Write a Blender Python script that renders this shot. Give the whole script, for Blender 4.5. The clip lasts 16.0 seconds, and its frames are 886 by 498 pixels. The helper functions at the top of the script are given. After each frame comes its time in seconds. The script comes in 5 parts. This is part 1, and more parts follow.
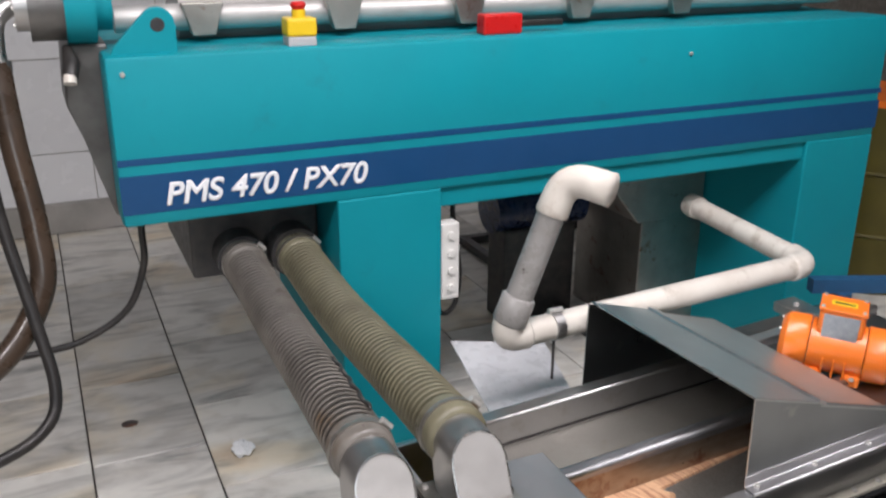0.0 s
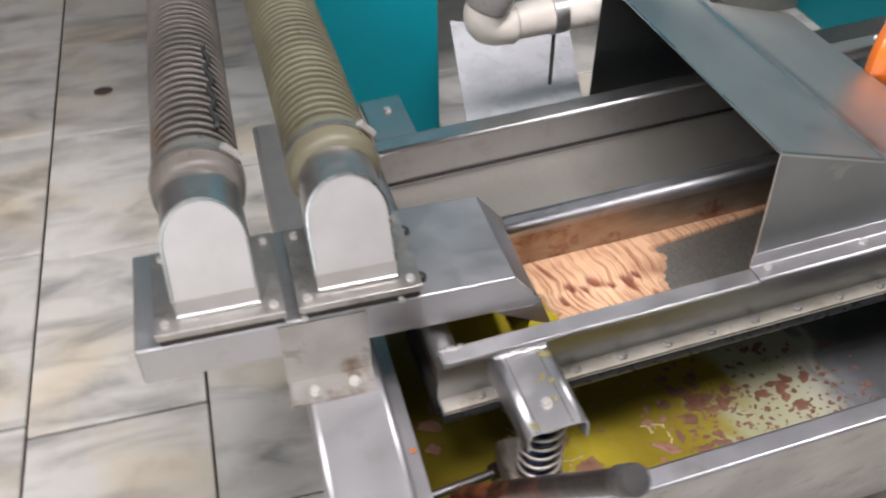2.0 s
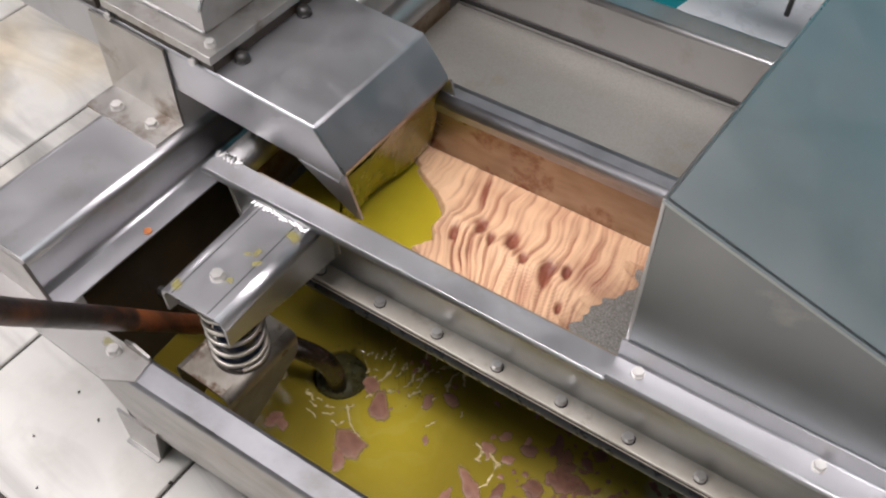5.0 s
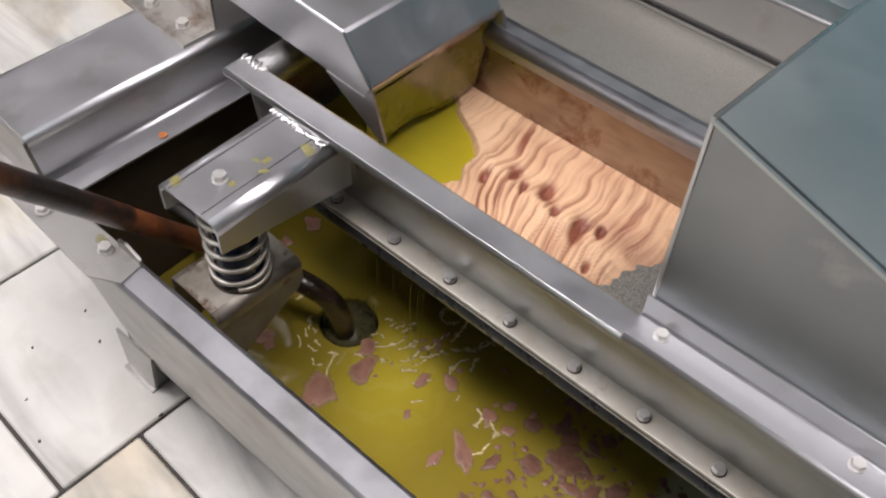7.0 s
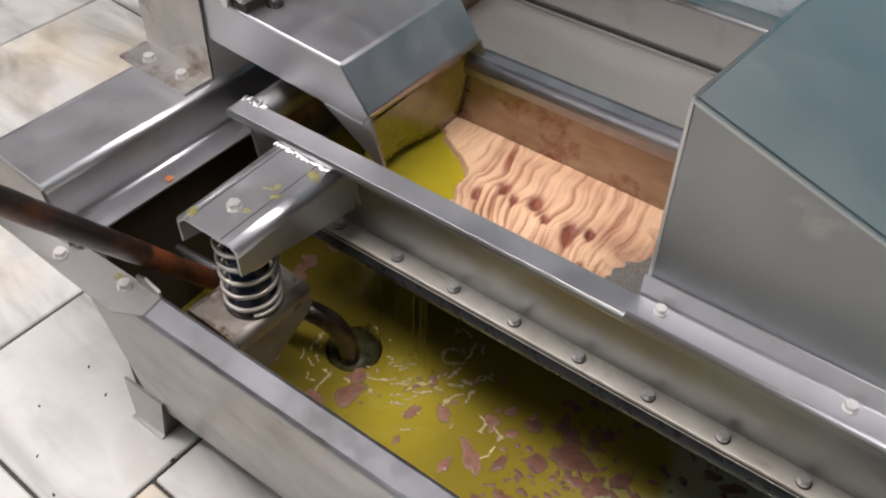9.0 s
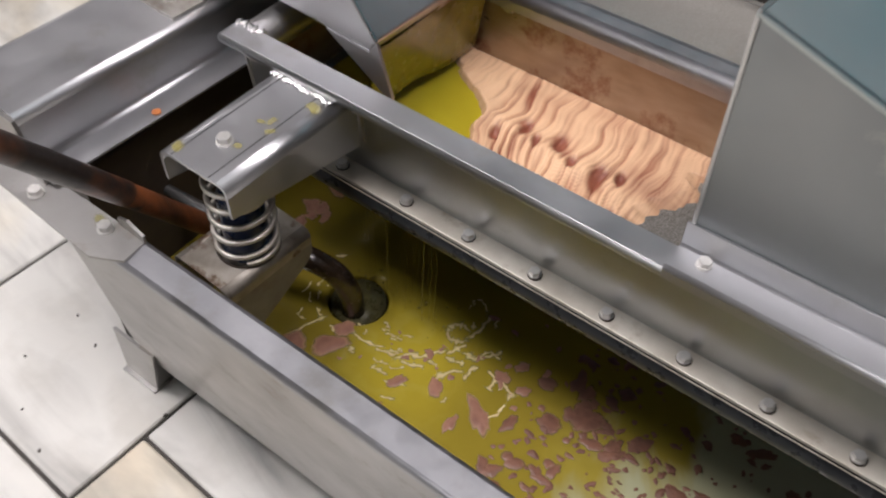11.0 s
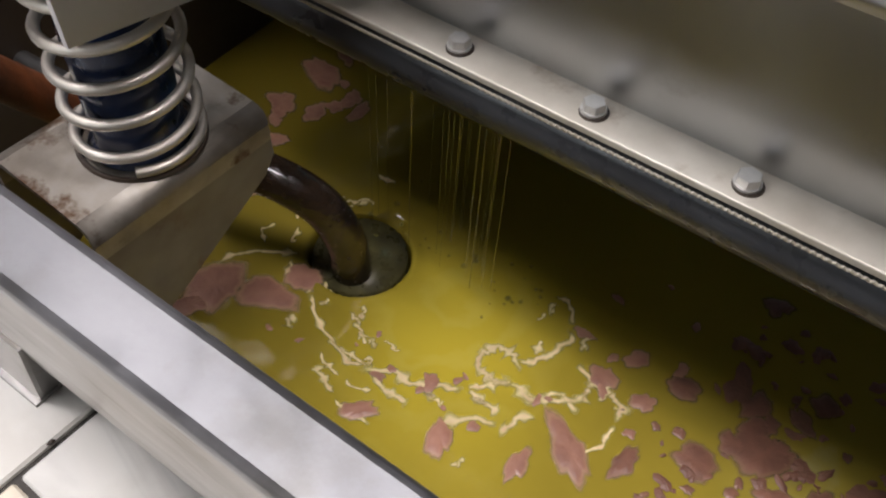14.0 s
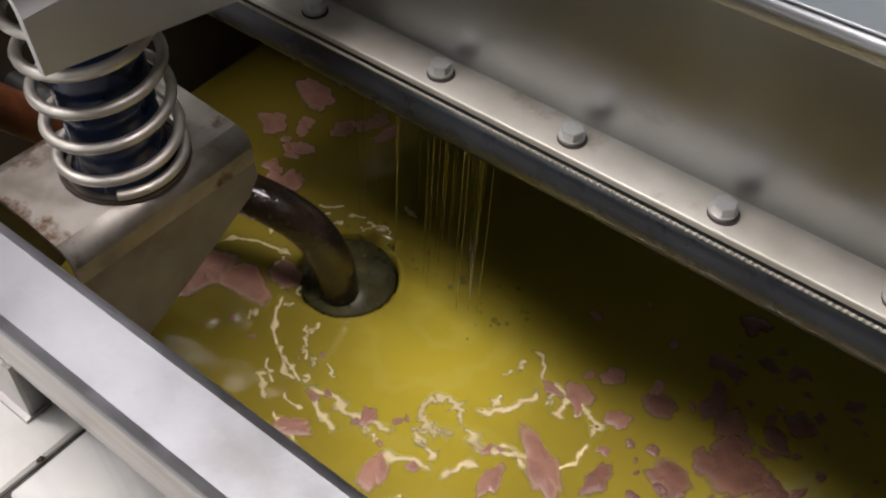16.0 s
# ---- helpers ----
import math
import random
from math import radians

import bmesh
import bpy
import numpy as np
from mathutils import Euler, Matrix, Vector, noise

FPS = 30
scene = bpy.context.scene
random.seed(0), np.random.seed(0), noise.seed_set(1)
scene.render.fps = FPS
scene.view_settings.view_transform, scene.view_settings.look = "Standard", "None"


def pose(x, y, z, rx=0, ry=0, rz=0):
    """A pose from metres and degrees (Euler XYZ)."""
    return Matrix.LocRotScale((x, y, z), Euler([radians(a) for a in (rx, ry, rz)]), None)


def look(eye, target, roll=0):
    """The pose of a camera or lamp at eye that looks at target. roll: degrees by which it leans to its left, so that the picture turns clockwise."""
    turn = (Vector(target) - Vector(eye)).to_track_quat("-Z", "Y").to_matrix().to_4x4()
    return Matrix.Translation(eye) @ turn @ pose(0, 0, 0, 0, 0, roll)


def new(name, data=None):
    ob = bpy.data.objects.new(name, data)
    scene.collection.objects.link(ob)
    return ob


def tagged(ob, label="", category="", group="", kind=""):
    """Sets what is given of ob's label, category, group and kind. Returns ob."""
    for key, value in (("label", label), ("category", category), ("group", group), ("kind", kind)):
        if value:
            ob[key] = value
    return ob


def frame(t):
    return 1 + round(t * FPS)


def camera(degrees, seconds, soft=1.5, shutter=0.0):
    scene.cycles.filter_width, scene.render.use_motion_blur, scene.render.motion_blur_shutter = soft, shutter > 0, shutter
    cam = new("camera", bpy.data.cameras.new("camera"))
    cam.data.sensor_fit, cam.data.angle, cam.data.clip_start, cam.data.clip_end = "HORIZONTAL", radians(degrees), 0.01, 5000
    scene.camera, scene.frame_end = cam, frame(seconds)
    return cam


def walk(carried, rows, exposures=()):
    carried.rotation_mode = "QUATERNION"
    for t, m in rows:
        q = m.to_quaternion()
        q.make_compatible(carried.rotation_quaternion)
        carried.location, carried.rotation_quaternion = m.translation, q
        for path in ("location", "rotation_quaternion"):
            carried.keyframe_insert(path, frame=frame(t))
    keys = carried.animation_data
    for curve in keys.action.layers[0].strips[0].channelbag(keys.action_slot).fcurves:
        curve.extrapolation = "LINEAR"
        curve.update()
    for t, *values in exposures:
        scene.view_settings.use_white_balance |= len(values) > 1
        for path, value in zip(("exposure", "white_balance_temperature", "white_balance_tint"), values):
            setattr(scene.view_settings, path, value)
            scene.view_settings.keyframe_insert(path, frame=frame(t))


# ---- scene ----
cam = camera(52.5, 16.0, soft=2.1, shutter=0.4)
PATH = [
    (0, (-0.026, -0.169, 1.646), (0.749, 1.539, 0.95), 0.3),
    (0.5, (0.037, -0.155, 1.602), (0.788, 1.493, 0.753), -0.9),
    (1, (0.136, -0.02, 1.546), (0.817, 1.498, 0.437), -3.2),
    (1.5, (0.261, 0.111, 1.504), (0.923, 1.578, 0.317), -1.9),
    (2, (0.498, 0.174, 1.464), (0.877, 1.611, 0.127), -0.7),
    (2.5, (0.711, 0.187, 1.41), (0.977, 1.616, 0.037), 3.3),
    (3, (0.858, 0.291, 1.357), (0.965, 1.667, -0.091), 4.6),
    (3.5, (0.99, 0.399, 1.324), (0.856, 1.647, -0.234), 2.1),
    (4, (1.151, 0.438, 1.284), (0.658, 1.619, -0.253), 0.3),
    (4.2, (1.215, 0.46, 1.28), (0.626, 1.575, -0.272), -0.7),
    (6.3, (1.329, 0.611, 1.153), (0.539, 1.584, -0.406), 4.6),
    (6.5, (1.335, 0.6, 1.147), (0.492, 1.564, -0.389), 4.1),
    (7, (1.333, 0.567, 1.13), (0.529, 1.533, -0.426), 4.9),
    (7.5, (1.328, 0.517, 1.129), (0.567, 1.54, -0.412), 4.4),
    (8, (1.335, 0.485, 1.14), (0.575, 1.596, -0.339), 5.3),
    (8.2, (1.341, 0.482, 1.14), (0.567, 1.607, -0.321), 5.0),
    (10.3, (1.362, 0.478, 1.125), (0.518, 1.543, -0.342), 1.0),
    (10.5, (1.361, 0.483, 1.127), (0.533, 1.539, -0.356), 1.0),
    (11, (1.32, 0.523, 1.063), (0.535, 1.552, -0.462), 3.1),
    (11.5, (1.219, 0.59, 0.92), (0.523, 1.672, -0.611), 5.9),
    (12, (1.18, 0.622, 0.824), (0.489, 1.708, -0.706), 8.5),
    (12.5, (1.146, 0.652, 0.748), (0.454, 1.719, -0.796), 8.0),
    (13, (1.129, 0.667, 0.72), (0.376, 1.712, -0.81), 5.4),
    (13.5, (1.125, 0.685, 0.703), (0.378, 1.721, -0.836), 4.7),
    (14, (1.125, 0.699, 0.697), (0.393, 1.704, -0.869), 3.7),
    (14.5, (1.126, 0.703, 0.698), (0.384, 1.75, -0.836), 4.7),
    (15, (1.133, 0.703, 0.7), (0.367, 1.746, -0.824), 4.0),
    (15.5, (1.135, 0.706, 0.701), (0.377, 1.741, -0.833), 3.9),
    (16, (1.133, 0.709, 0.702), (0.375, 1.725, -0.845), 3.6),
]
walk(cam, [(t, look(eye, target, roll)) for t, eye, target, roll in PATH],
     exposures=[(0.0, 0.0), (2.0, 0.06), (3.5, 0.12), (4.0, 0.06), (6.5, -0.13), (8.0, -0.13), (10.5, -0.12), (11.5, -0.16), (12.0, 0.16), (12.5, 0.18), (16.0, 0.18)])

# ---- fitted places ----
LAMP = 59.0
WINDOW = 48.0
OILZ = 0.20
PIT = (0.852, 0.976)
STAIN_AT, TISSUE_AT = (0.106, 2.724), (0.423, 2.397)
SC_RISE, SC_YAW = 2.0, 2.0
LANCE_LOW, LANCE_TOP = (0.711, 0.911, 0.272), (0.774, 0.568, 0.781)
MOTOR_C, MOTOR_D, MOTOR_R = (1.735, 1.29, 0.622), (0.62, -0.75, -0.03), 0.078
PVC_LE, PVC_TE, PVC_OPEN = (0.952, 1.621, 0.653), (1.096, 1.594, 1.066), (1.160, 1.495, 1.050)
PVC_RE, PVC_FAR = (2.034, 1.695, 0.658), (2.054, 2.270, 0.680)
CLAMP_AT = 0.145
# arcs of froth: centre, radius, start and end in degrees
FROTH_ARCS = [(0.898, 1.035, 0.127, -85, -54), (1.002, 0.925, 0.030, 166, 110), (0.999, 0.991, 0.038, -101, -19), (1.001, 0.974, 0.034, 9, 58), (0.969, 1.002, 0.035, -65, 24), (0.985, 1.013, 0.016, 9, 108),
              (1.043, 0.981, 0.016, 148, -3), (1.018, 0.973, 0.042, 9, -37), (0.895, 0.974, 0.068, -140, -99), (0.893, 0.947, 0.041, -103, -68), (1.007, 0.890, 0.034, 169, 99), (1.049, 0.901, 0.052, 154, 125),
              (0.930, 0.985, 0.085, -98, -76), (0.989, 0.975, 0.043, -108, -72), (0.911, 0.984, 0.081, -114, -91), (0.846, 0.880, 0.078, 154, 110), (1.032, 0.930, 0.035, 146, 81), (0.978, 0.959, 0.0115, 0, 350)]
SCUM_SPOTS = [(0.790, 0.897, 0.021), (0.821, 0.914, 0.017), (0.831, 0.939, 0.012), (0.788, 0.874, 0.015), (0.927, 0.880, 0.009), (0.979, 0.897, 0.009), (0.952, 0.922, 0.005), (1.034, 1.003, 0.010), (1.064, 1.005, 0.008),
              (1.071, 1.040, 0.007), (1.047, 0.946, 0.016), (1.010, 1.016, 0.005), (1.027, 0.919, 0.008), (1.013, 0.955, 0.004), (0.921, 0.906, 0.004), (1.068, 0.980, 0.004), (1.009, 1.062, 0.004), (0.991, 0.915, 0.004),
              (0.927, 0.850, 0.006), (0.670, 1.100, 0.016), (0.664, 1.049, 0.013), (0.690, 1.130, 0.012), (1.140, 1.020, 0.016), (1.120, 1.048, 0.012), (1.108, 0.990, 0.011)]

# ---- world and light ----
world = bpy.data.worlds.new("world")
scene.world = world
world.use_nodes = True
world.node_tree.nodes["Background"].inputs[0].default_value = (0.75, 0.85, 1.0, 1)
world.node_tree.nodes["Background"].inputs[1].default_value = 0.3
scene.view_settings.exposure = 0.0


def area_lamp(name, x, y, z, sx, sy, watts, colour=(1.0, 0.943, 0.975), aim=None):
    d = bpy.data.lights.new(name, "AREA")
    d.shape, d.size, d.size_y, d.energy, d.color = "RECTANGLE", sx, sy, watts, colour
    ob = new(name, d)
    ob.matrix_basis = look((x, y, z), aim) if aim else pose(x, y, z)
    return ob


# ---- materials ----
def material(name, base, rough=0.5, metal=0.0, second=None, scale=8.0, detail=4.0, low=0.35, high=0.7, stretch=(1, 1, 1),
             bump=0.0, bump_scale=120.0, bump_stretch=(1, 1, 1), rough_var=0.1, stain=None, stain_scale=3.0, stain_lo=0.58, stain_hi=0.75,
             coat=0.0, spec=0.5, random=0.0, trans=0.0, ior=1.45, smudge=0.11, wave=0.14):
    m = bpy.data.materials.new(name)
    m.use_nodes = True
    nt = m.node_tree
    n, l = nt.nodes, nt.links
    b = n["Principled BSDF"]
    tc = n.new("ShaderNodeTexCoord")

    def noise_tex(sc, st, det, rg=0.55):
        mp = n.new("ShaderNodeMapping")
        mp.inputs["Scale"].default_value = st
        l.new(tc.outputs["Object"], mp.inputs["Vector"])
        t = n.new("ShaderNodeTexNoise")
        t.inputs["Scale"].default_value, t.inputs["Detail"].default_value, t.inputs["Roughness"].default_value = sc, det, rg
        l.new(mp.outputs[0], t.inputs["Vector"])
        return t.outputs["Fac"]

    def span(sock, a, c, lo=0.0, hi=1.0):
        r = n.new("ShaderNodeMapRange")
        r.inputs[1].default_value, r.inputs[2].default_value, r.inputs[3].default_value, r.inputs[4].default_value = a, c, lo, hi
        l.new(sock, r.inputs[0])
        return r.outputs[0]

    def mix(fac, a, c):
        x = n.new("ShaderNodeMix")
        x.data_type = "RGBA"
        l.new(fac, x.inputs[0])
        for s, v in ((x.inputs[6], a), (x.inputs[7], c)):
            if isinstance(v, tuple):
                s.default_value = (*v, 1)
            else:
                l.new(v, s)
        return x.outputs[2]

    f = noise_tex(scale, stretch, detail)
    col = mix(span(f, low, high), base, second or tuple(c * 0.82 for c in base))
    if stain:
        g = noise_tex(stain_scale, (1, 1, 1), 6.0, 0.65)
        col = mix(span(g, stain_lo, stain_hi), col, stain)
    if random:
        oi = n.new("ShaderNodeObjectInfo")
        hv = n.new("ShaderNodeHueSaturation")
        l.new(span(oi.outputs["Random"], 0, 1, 1 - random, 1 + random), hv.inputs["Value"])
        l.new(col, hv.inputs["Color"])
        col = hv.outputs[0]
    l.new(col, b.inputs["Base Color"])
    rg = span(noise_tex(scale * 2.3, stretch, 3.0), 0.3, 0.7, max(0.02, rough - rough_var), rough + rough_var)
    if metal > 0.5:
        # hand smudges, long scuffs and brushed grain change the gloss of sheet metal
        for sc_, st_, lo_, hi_, am in ((4.5, (1, 1, 1), 0.48, 0.66, smudge), (14, (1, 2.5, 2), 0.58, 0.72, smudge * 0.7), (26, (1, 1, 1), 0.58, 0.70, smudge * 0.6)):
            ad = n.new("ShaderNodeMath")
            l.new(rg, ad.inputs[0])
            l.new(span(noise_tex(sc_, st_, 4.0), lo_, hi_, 0.0, am), ad.inputs[1])
            rg = ad.outputs[0]
    l.new(rg, b.inputs["Roughness"])
    b.inputs["Metallic"].default_value = metal
    b.inputs["Specular IOR Level"].default_value = spec
    b.inputs["Coat Weight"].default_value = coat
    b.inputs["Transmission Weight"].default_value = trans
    b.inputs["IOR"].default_value = ior
    if bump:
        bp = n.new("ShaderNodeBump")
        bp.inputs["Strength"].default_value, bp.inputs["Distance"].default_value = bump, 0.002
        l.new(noise_tex(bump_scale, bump_stretch, 3.0), bp.inputs["Height"])
        if metal > 0.5 and wave:
            wb = n.new("ShaderNodeBump")
            wb.inputs["Strength"].default_value, wb.inputs["Distance"].default_value = wave, 0.006
            l.new(noise_tex(6.0, (1, 1, 1), 2.0), wb.inputs["Height"])
            l.new(wb.outputs[0], bp.inputs["Normal"])
        l.new(bp.outputs[0], b.inputs["Normal"])
    return m


STEEL = material("brushed stainless steel", (0.56, 0.555, 0.555), 0.35, 1.0, (0.49, 0.485, 0.48), 7, 5, stretch=(1, 1, 1), bump=0.02, bump_scale=500,
                 rough_var=0.025, stain=(0.36, 0.33, 0.29), stain_scale=11, stain_lo=0.56, stain_hi=0.85)
MATTE = material("matt blasted steel", (0.56, 0.545, 0.53), 0.48, 0.6, (0.50, 0.485, 0.47), 14, 5, bump=0.03, bump_scale=300, rough_var=0.05)
TRAYM = material("hazy satin steel", (0.52, 0.52, 0.535), 0.40, 0.97, (0.46, 0.46, 0.47), 6, 6, rough_var=0.06, bump=0.03, bump_scale=160, stain=(0.36, 0.33, 0.29), stain_scale=9, stain_lo=0.58, stain_hi=0.8, smudge=0.07, wave=0.06)
TANKM = material("dull tank steel", (0.40, 0.39, 0.375), 0.40, 1.0, (0.33, 0.32, 0.305), 8, 6, rough_var=0.06, bump=0.04, bump_scale=140, stain=(0.27, 0.24, 0.20), stain_scale=13, stain_lo=0.56, stain_hi=0.75)
RAILM = material("oily rail steel", (0.47, 0.48, 0.485), 0.34, 1.0, (0.39, 0.395, 0.40), 8, 6, rough_var=0.05, bump=0.03, bump_scale=160, stain=(0.30, 0.29, 0.28), stain_scale=14, stain_lo=0.60, stain_hi=0.78, smudge=0.06, wave=0.05)
RIMM = material("scuffed satin rim steel", (0.36, 0.36, 0.375), 0.42, 1.0, (0.32, 0.32, 0.335), 30, 6, rough_var=0.04, bump=0.03, bump_scale=260, stain=(0.29, 0.285, 0.28), stain_scale=16, stain_lo=0.55, stain_hi=0.7)
STEEL_OLD = material("stained stainless steel", (0.47, 0.45, 0.42), 0.45, 1.0, (0.38, 0.36, 0.33), 12, 6, rough_var=0.05, bump=0.06, bump_scale=90,
                     stain=(0.24, 0.15, 0.09), stain_scale=14, stain_lo=0.6, stain_hi=0.72)
STEEL_OILY = material("steel wall filmed with pink mash", (0.40, 0.325, 0.25), 0.35, 0.75, (0.31, 0.235, 0.17), 18, 6, stretch=(1, 1, 3), bump=0.15,
                      stain=(0.20, 0.09, 0.055), stain_scale=16, stain_lo=0.52, stain_hi=0.66)
# black for grease, and for the deep shade painted on the tank's end wall
GREASE_SHADE = material("black grease and deep shade tone", (0.032, 0.021, 0.014), 0.5, 0.0, (0.035, 0.026, 0.018), 14, 5, bump=0.1)
STEEL_DARK = material("dark greasy steel", (0.05, 0.05, 0.055), 0.4, 0.4, (0.09, 0.085, 0.08), 20, 5, bump=0.1)
FLANGEM = material("oil-stained flange steel", (0.50, 0.485, 0.46), 0.42, 1.0, (0.40, 0.385, 0.36), 16, 6, rough_var=0.06, bump=0.08, bump_scale=120, stain=(0.20, 0.145, 0.10), stain_scale=15, stain_lo=0.54, stain_hi=0.72)
# hood steel with the shade of its upright sides put into the colour
HOOD_SHADED = material("satin steel sheet, shade toned in", (0.32, 0.335, 0.34), 0.30, 1.0, (0.275, 0.29, 0.295), 5, 5, bump=0.015, bump_scale=500,
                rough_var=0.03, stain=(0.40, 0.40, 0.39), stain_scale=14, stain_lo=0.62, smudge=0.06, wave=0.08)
# the same steel, paler to stand for the lit roof
ROOF_LIT = material("blue-grey satin roof sheet, lit tone", (0.55, 0.585, 0.58), 0.44, 1.0, (0.51, 0.545, 0.54), 5, 5, bump=0.015, bump_scale=500, rough_var=0.03, smudge=0.02, wave=0.0)
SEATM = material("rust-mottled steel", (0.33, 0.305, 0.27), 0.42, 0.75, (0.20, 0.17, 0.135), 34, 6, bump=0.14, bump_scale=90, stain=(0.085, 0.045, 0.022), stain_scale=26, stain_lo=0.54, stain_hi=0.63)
# seat steel darkened for the sides turned away from the light
SEAT_SHADED = material("brown seat steel, shade tone", (0.17, 0.155, 0.135), 0.5, 0.4, (0.11, 0.09, 0.07), 24, 6, bump=0.06, stain=(0.10, 0.05, 0.025), stain_scale=22)
BOLT = material("bright bolt steel", (0.68, 0.665, 0.635), 0.42, 0.7, (0.55, 0.535, 0.51), 80, 3, bump=0.05)
CHROME = material("polished steel", (0.66, 0.655, 0.645), 0.26, 1.0, (0.60, 0.595, 0.585), 6, 3, rough_var=0.03)
SPRING = material("spring steel", (0.66, 0.62, 0.56), 0.42, 0.85, (0.55, 0.50, 0.43), 60, 4, bump=0.05, stain=(0.30, 0.24, 0.17), stain_scale=40, stain_lo=0.62)
BEIGE = material("grease-stained pale steel strip", (0.62, 0.585, 0.51), 0.5, 0.3, (0.46, 0.42, 0.35), 22, 6, bump=0.1, bump_scale=90, stain=(0.27, 0.20, 0.13), stain_scale=20, stain_lo=0.57, stain_hi=0.75)
CAPM = material("dull dark cap steel", (0.20, 0.195, 0.19), 0.4, 0.9, (0.13, 0.125, 0.12), 9, 5, bump=0.05)
PIT_WALL = material("dark pit wall tone", (0.045, 0.040, 0.018), 0.3, 0.2, (0.09, 0.08, 0.03), 60, 4, bump=0.1)
TEAL = material("turquoise enamel", (0.004, 0.262, 0.318), 0.48, 0.0, (0.003, 0.245, 0.298), 3, 4, spec=0.3, bump=0.05, bump_scale=220, coat=0.0, rough_var=0.06,
                stain=(0.01, 0.20, 0.235), stain_scale=7, stain_lo=0.62, stain_hi=0.8)
BLUE = material("dark blue stripe", (0.006, 0.055, 0.16), 0.4, 0.0, (0.008, 0.06, 0.17), 10, 3)
WHITE = material("white lettering", (0.8, 0.81, 0.82), 0.5, 0.0, (0.72, 0.74, 0.76), 40, 3)
PVC = material("white plastic pipe", (0.70, 0.66, 0.60), 0.38, 0.0, (0.60, 0.55, 0.49), 9, 5, bump=0.05, stain=(0.42, 0.36, 0.30), stain_scale=11, stain_lo=0.6)
PVC_GREY = material("clear grey plastic pipe", (0.30, 0.29, 0.28), 0.3, 0.0, (0.23, 0.22, 0.21), 12, 5, stain=(0.08, 0.07, 0.06), stain_scale=22, stain_lo=0.64, stain_hi=0.7)
HOSE_A = material("grey ribbed hose", (0.155, 0.14, 0.124), 0.36, 0.0, (0.085, 0.077, 0.066), 9, 5, bump=0.1, stain=(0.12, 0.08, 0.045), stain_scale=7, stain_lo=0.6)
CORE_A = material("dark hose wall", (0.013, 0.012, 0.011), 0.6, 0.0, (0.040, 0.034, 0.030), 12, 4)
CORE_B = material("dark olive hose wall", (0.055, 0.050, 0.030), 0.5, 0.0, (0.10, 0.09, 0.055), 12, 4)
HOSE_B = material("olive ribbed hose", (0.165, 0.152, 0.100), 0.36, 0.0, (0.105, 0.096, 0.064), 9, 5, bump=0.1, stain=(0.10, 0.085, 0.055), stain_scale=9, stain_lo=0.56)
CLEARHOSE = material("brown filled hose", (0.055, 0.036, 0.024), 0.3, 0.0, (0.035, 0.024, 0.017), 9, 4, coat=0.3)
RUBBER = material("black rubber", (0.016, 0.015, 0.015), 0.4, 0.0, (0.03, 0.027, 0.025), 20, 4, bump=0.1)
EDGE = material("satin black rubber", (0.045, 0.047, 0.05), 0.32, 0.0, (0.028, 0.028, 0.03), 30, 4, bump=0.05)
RUSTY = material("orange rust", (0.50, 0.17, 0.05), 0.7, 0.0, (0.2, 0.07, 0.03), 60, 4)
RUST = material("greasy rust brown hose", (0.018, 0.012, 0.010), 0.38, 0.0, (0.17, 0.052, 0.016), 13, 5, low=0.48, high=0.72, bump=0.2)
RUSTEND = material("flaking orange rust", (0.22, 0.064, 0.019), 0.55, 0.0, (0.05, 0.022, 0.012), 26, 6, low=0.42, high=0.66, stretch=(1, 1, 0.35), bump=0.4, bump_scale=140, stain=(0.018, 0.012, 0.010), stain_scale=17, stain_lo=0.54, stain_hi=0.66)
BLACKPIPE = material("tarred pipe", (0.012, 0.008, 0.006), 0.2, 0.0, (0.035, 0.020, 0.011), 60, 5, bump=0.9, bump_scale=150, coat=0.5)
ORANGE = material("orange motor enamel", (0.80, 0.18, 0.016), 0.38, 0.0, (0.74, 0.155, 0.013), 10, 4, bump=0.06, coat=0.2)
PLATE = material("grey name plate", (0.30, 0.31, 0.33), 0.4, 0.6, (0.22, 0.23, 0.25), 60, 3)
YELLOW = material("yellow plastic", (0.75, 0.52, 0.02), 0.4, 0.0, (0.7, 0.48, 0.02), 20, 3)
RED = material("red plastic", (0.55, 0.012, 0.012), 0.35, 0.0, (0.48, 0.01, 0.01), 20, 3)
GREYPL = material("grey plastic", (0.45, 0.45, 0.46), 0.5, 0.0, (0.38, 0.38, 0.39), 20, 3)
WHITEPL = material("white plastic box", (0.72, 0.71, 0.68), 0.45, 0.0, (0.65, 0.63, 0.60), 12, 4)
BLUEIRON = material("blue painted iron", (0.02, 0.09, 0.20), 0.45, 0.0, (0.02, 0.07, 0.16), 12, 4)
NAVY = material("navy rubber buffer", (0.009, 0.024, 0.075), 0.3, 0.0, (0.006, 0.012, 0.035), 20, 4, coat=0.3)
BARREL = material("olive yellow drum", (0.10, 0.082, 0.014), 0.45, 0.0, (0.07, 0.058, 0.011), 6, 4)
WALLT = material("white glazed wall tile", (0.74, 0.74, 0.75), 0.25, 0.0, (0.70, 0.70, 0.715), 3, 3, random=0.03)
GROUT = material("grey grout", (0.30, 0.28, 0.25), 0.8, 0.0, (0.20, 0.19, 0.17), 30, 4)
JOINT = material("dark floor joint", (0.06, 0.053, 0.046), 0.7, 0.0, (0.03, 0.027, 0.024), 20, 4)
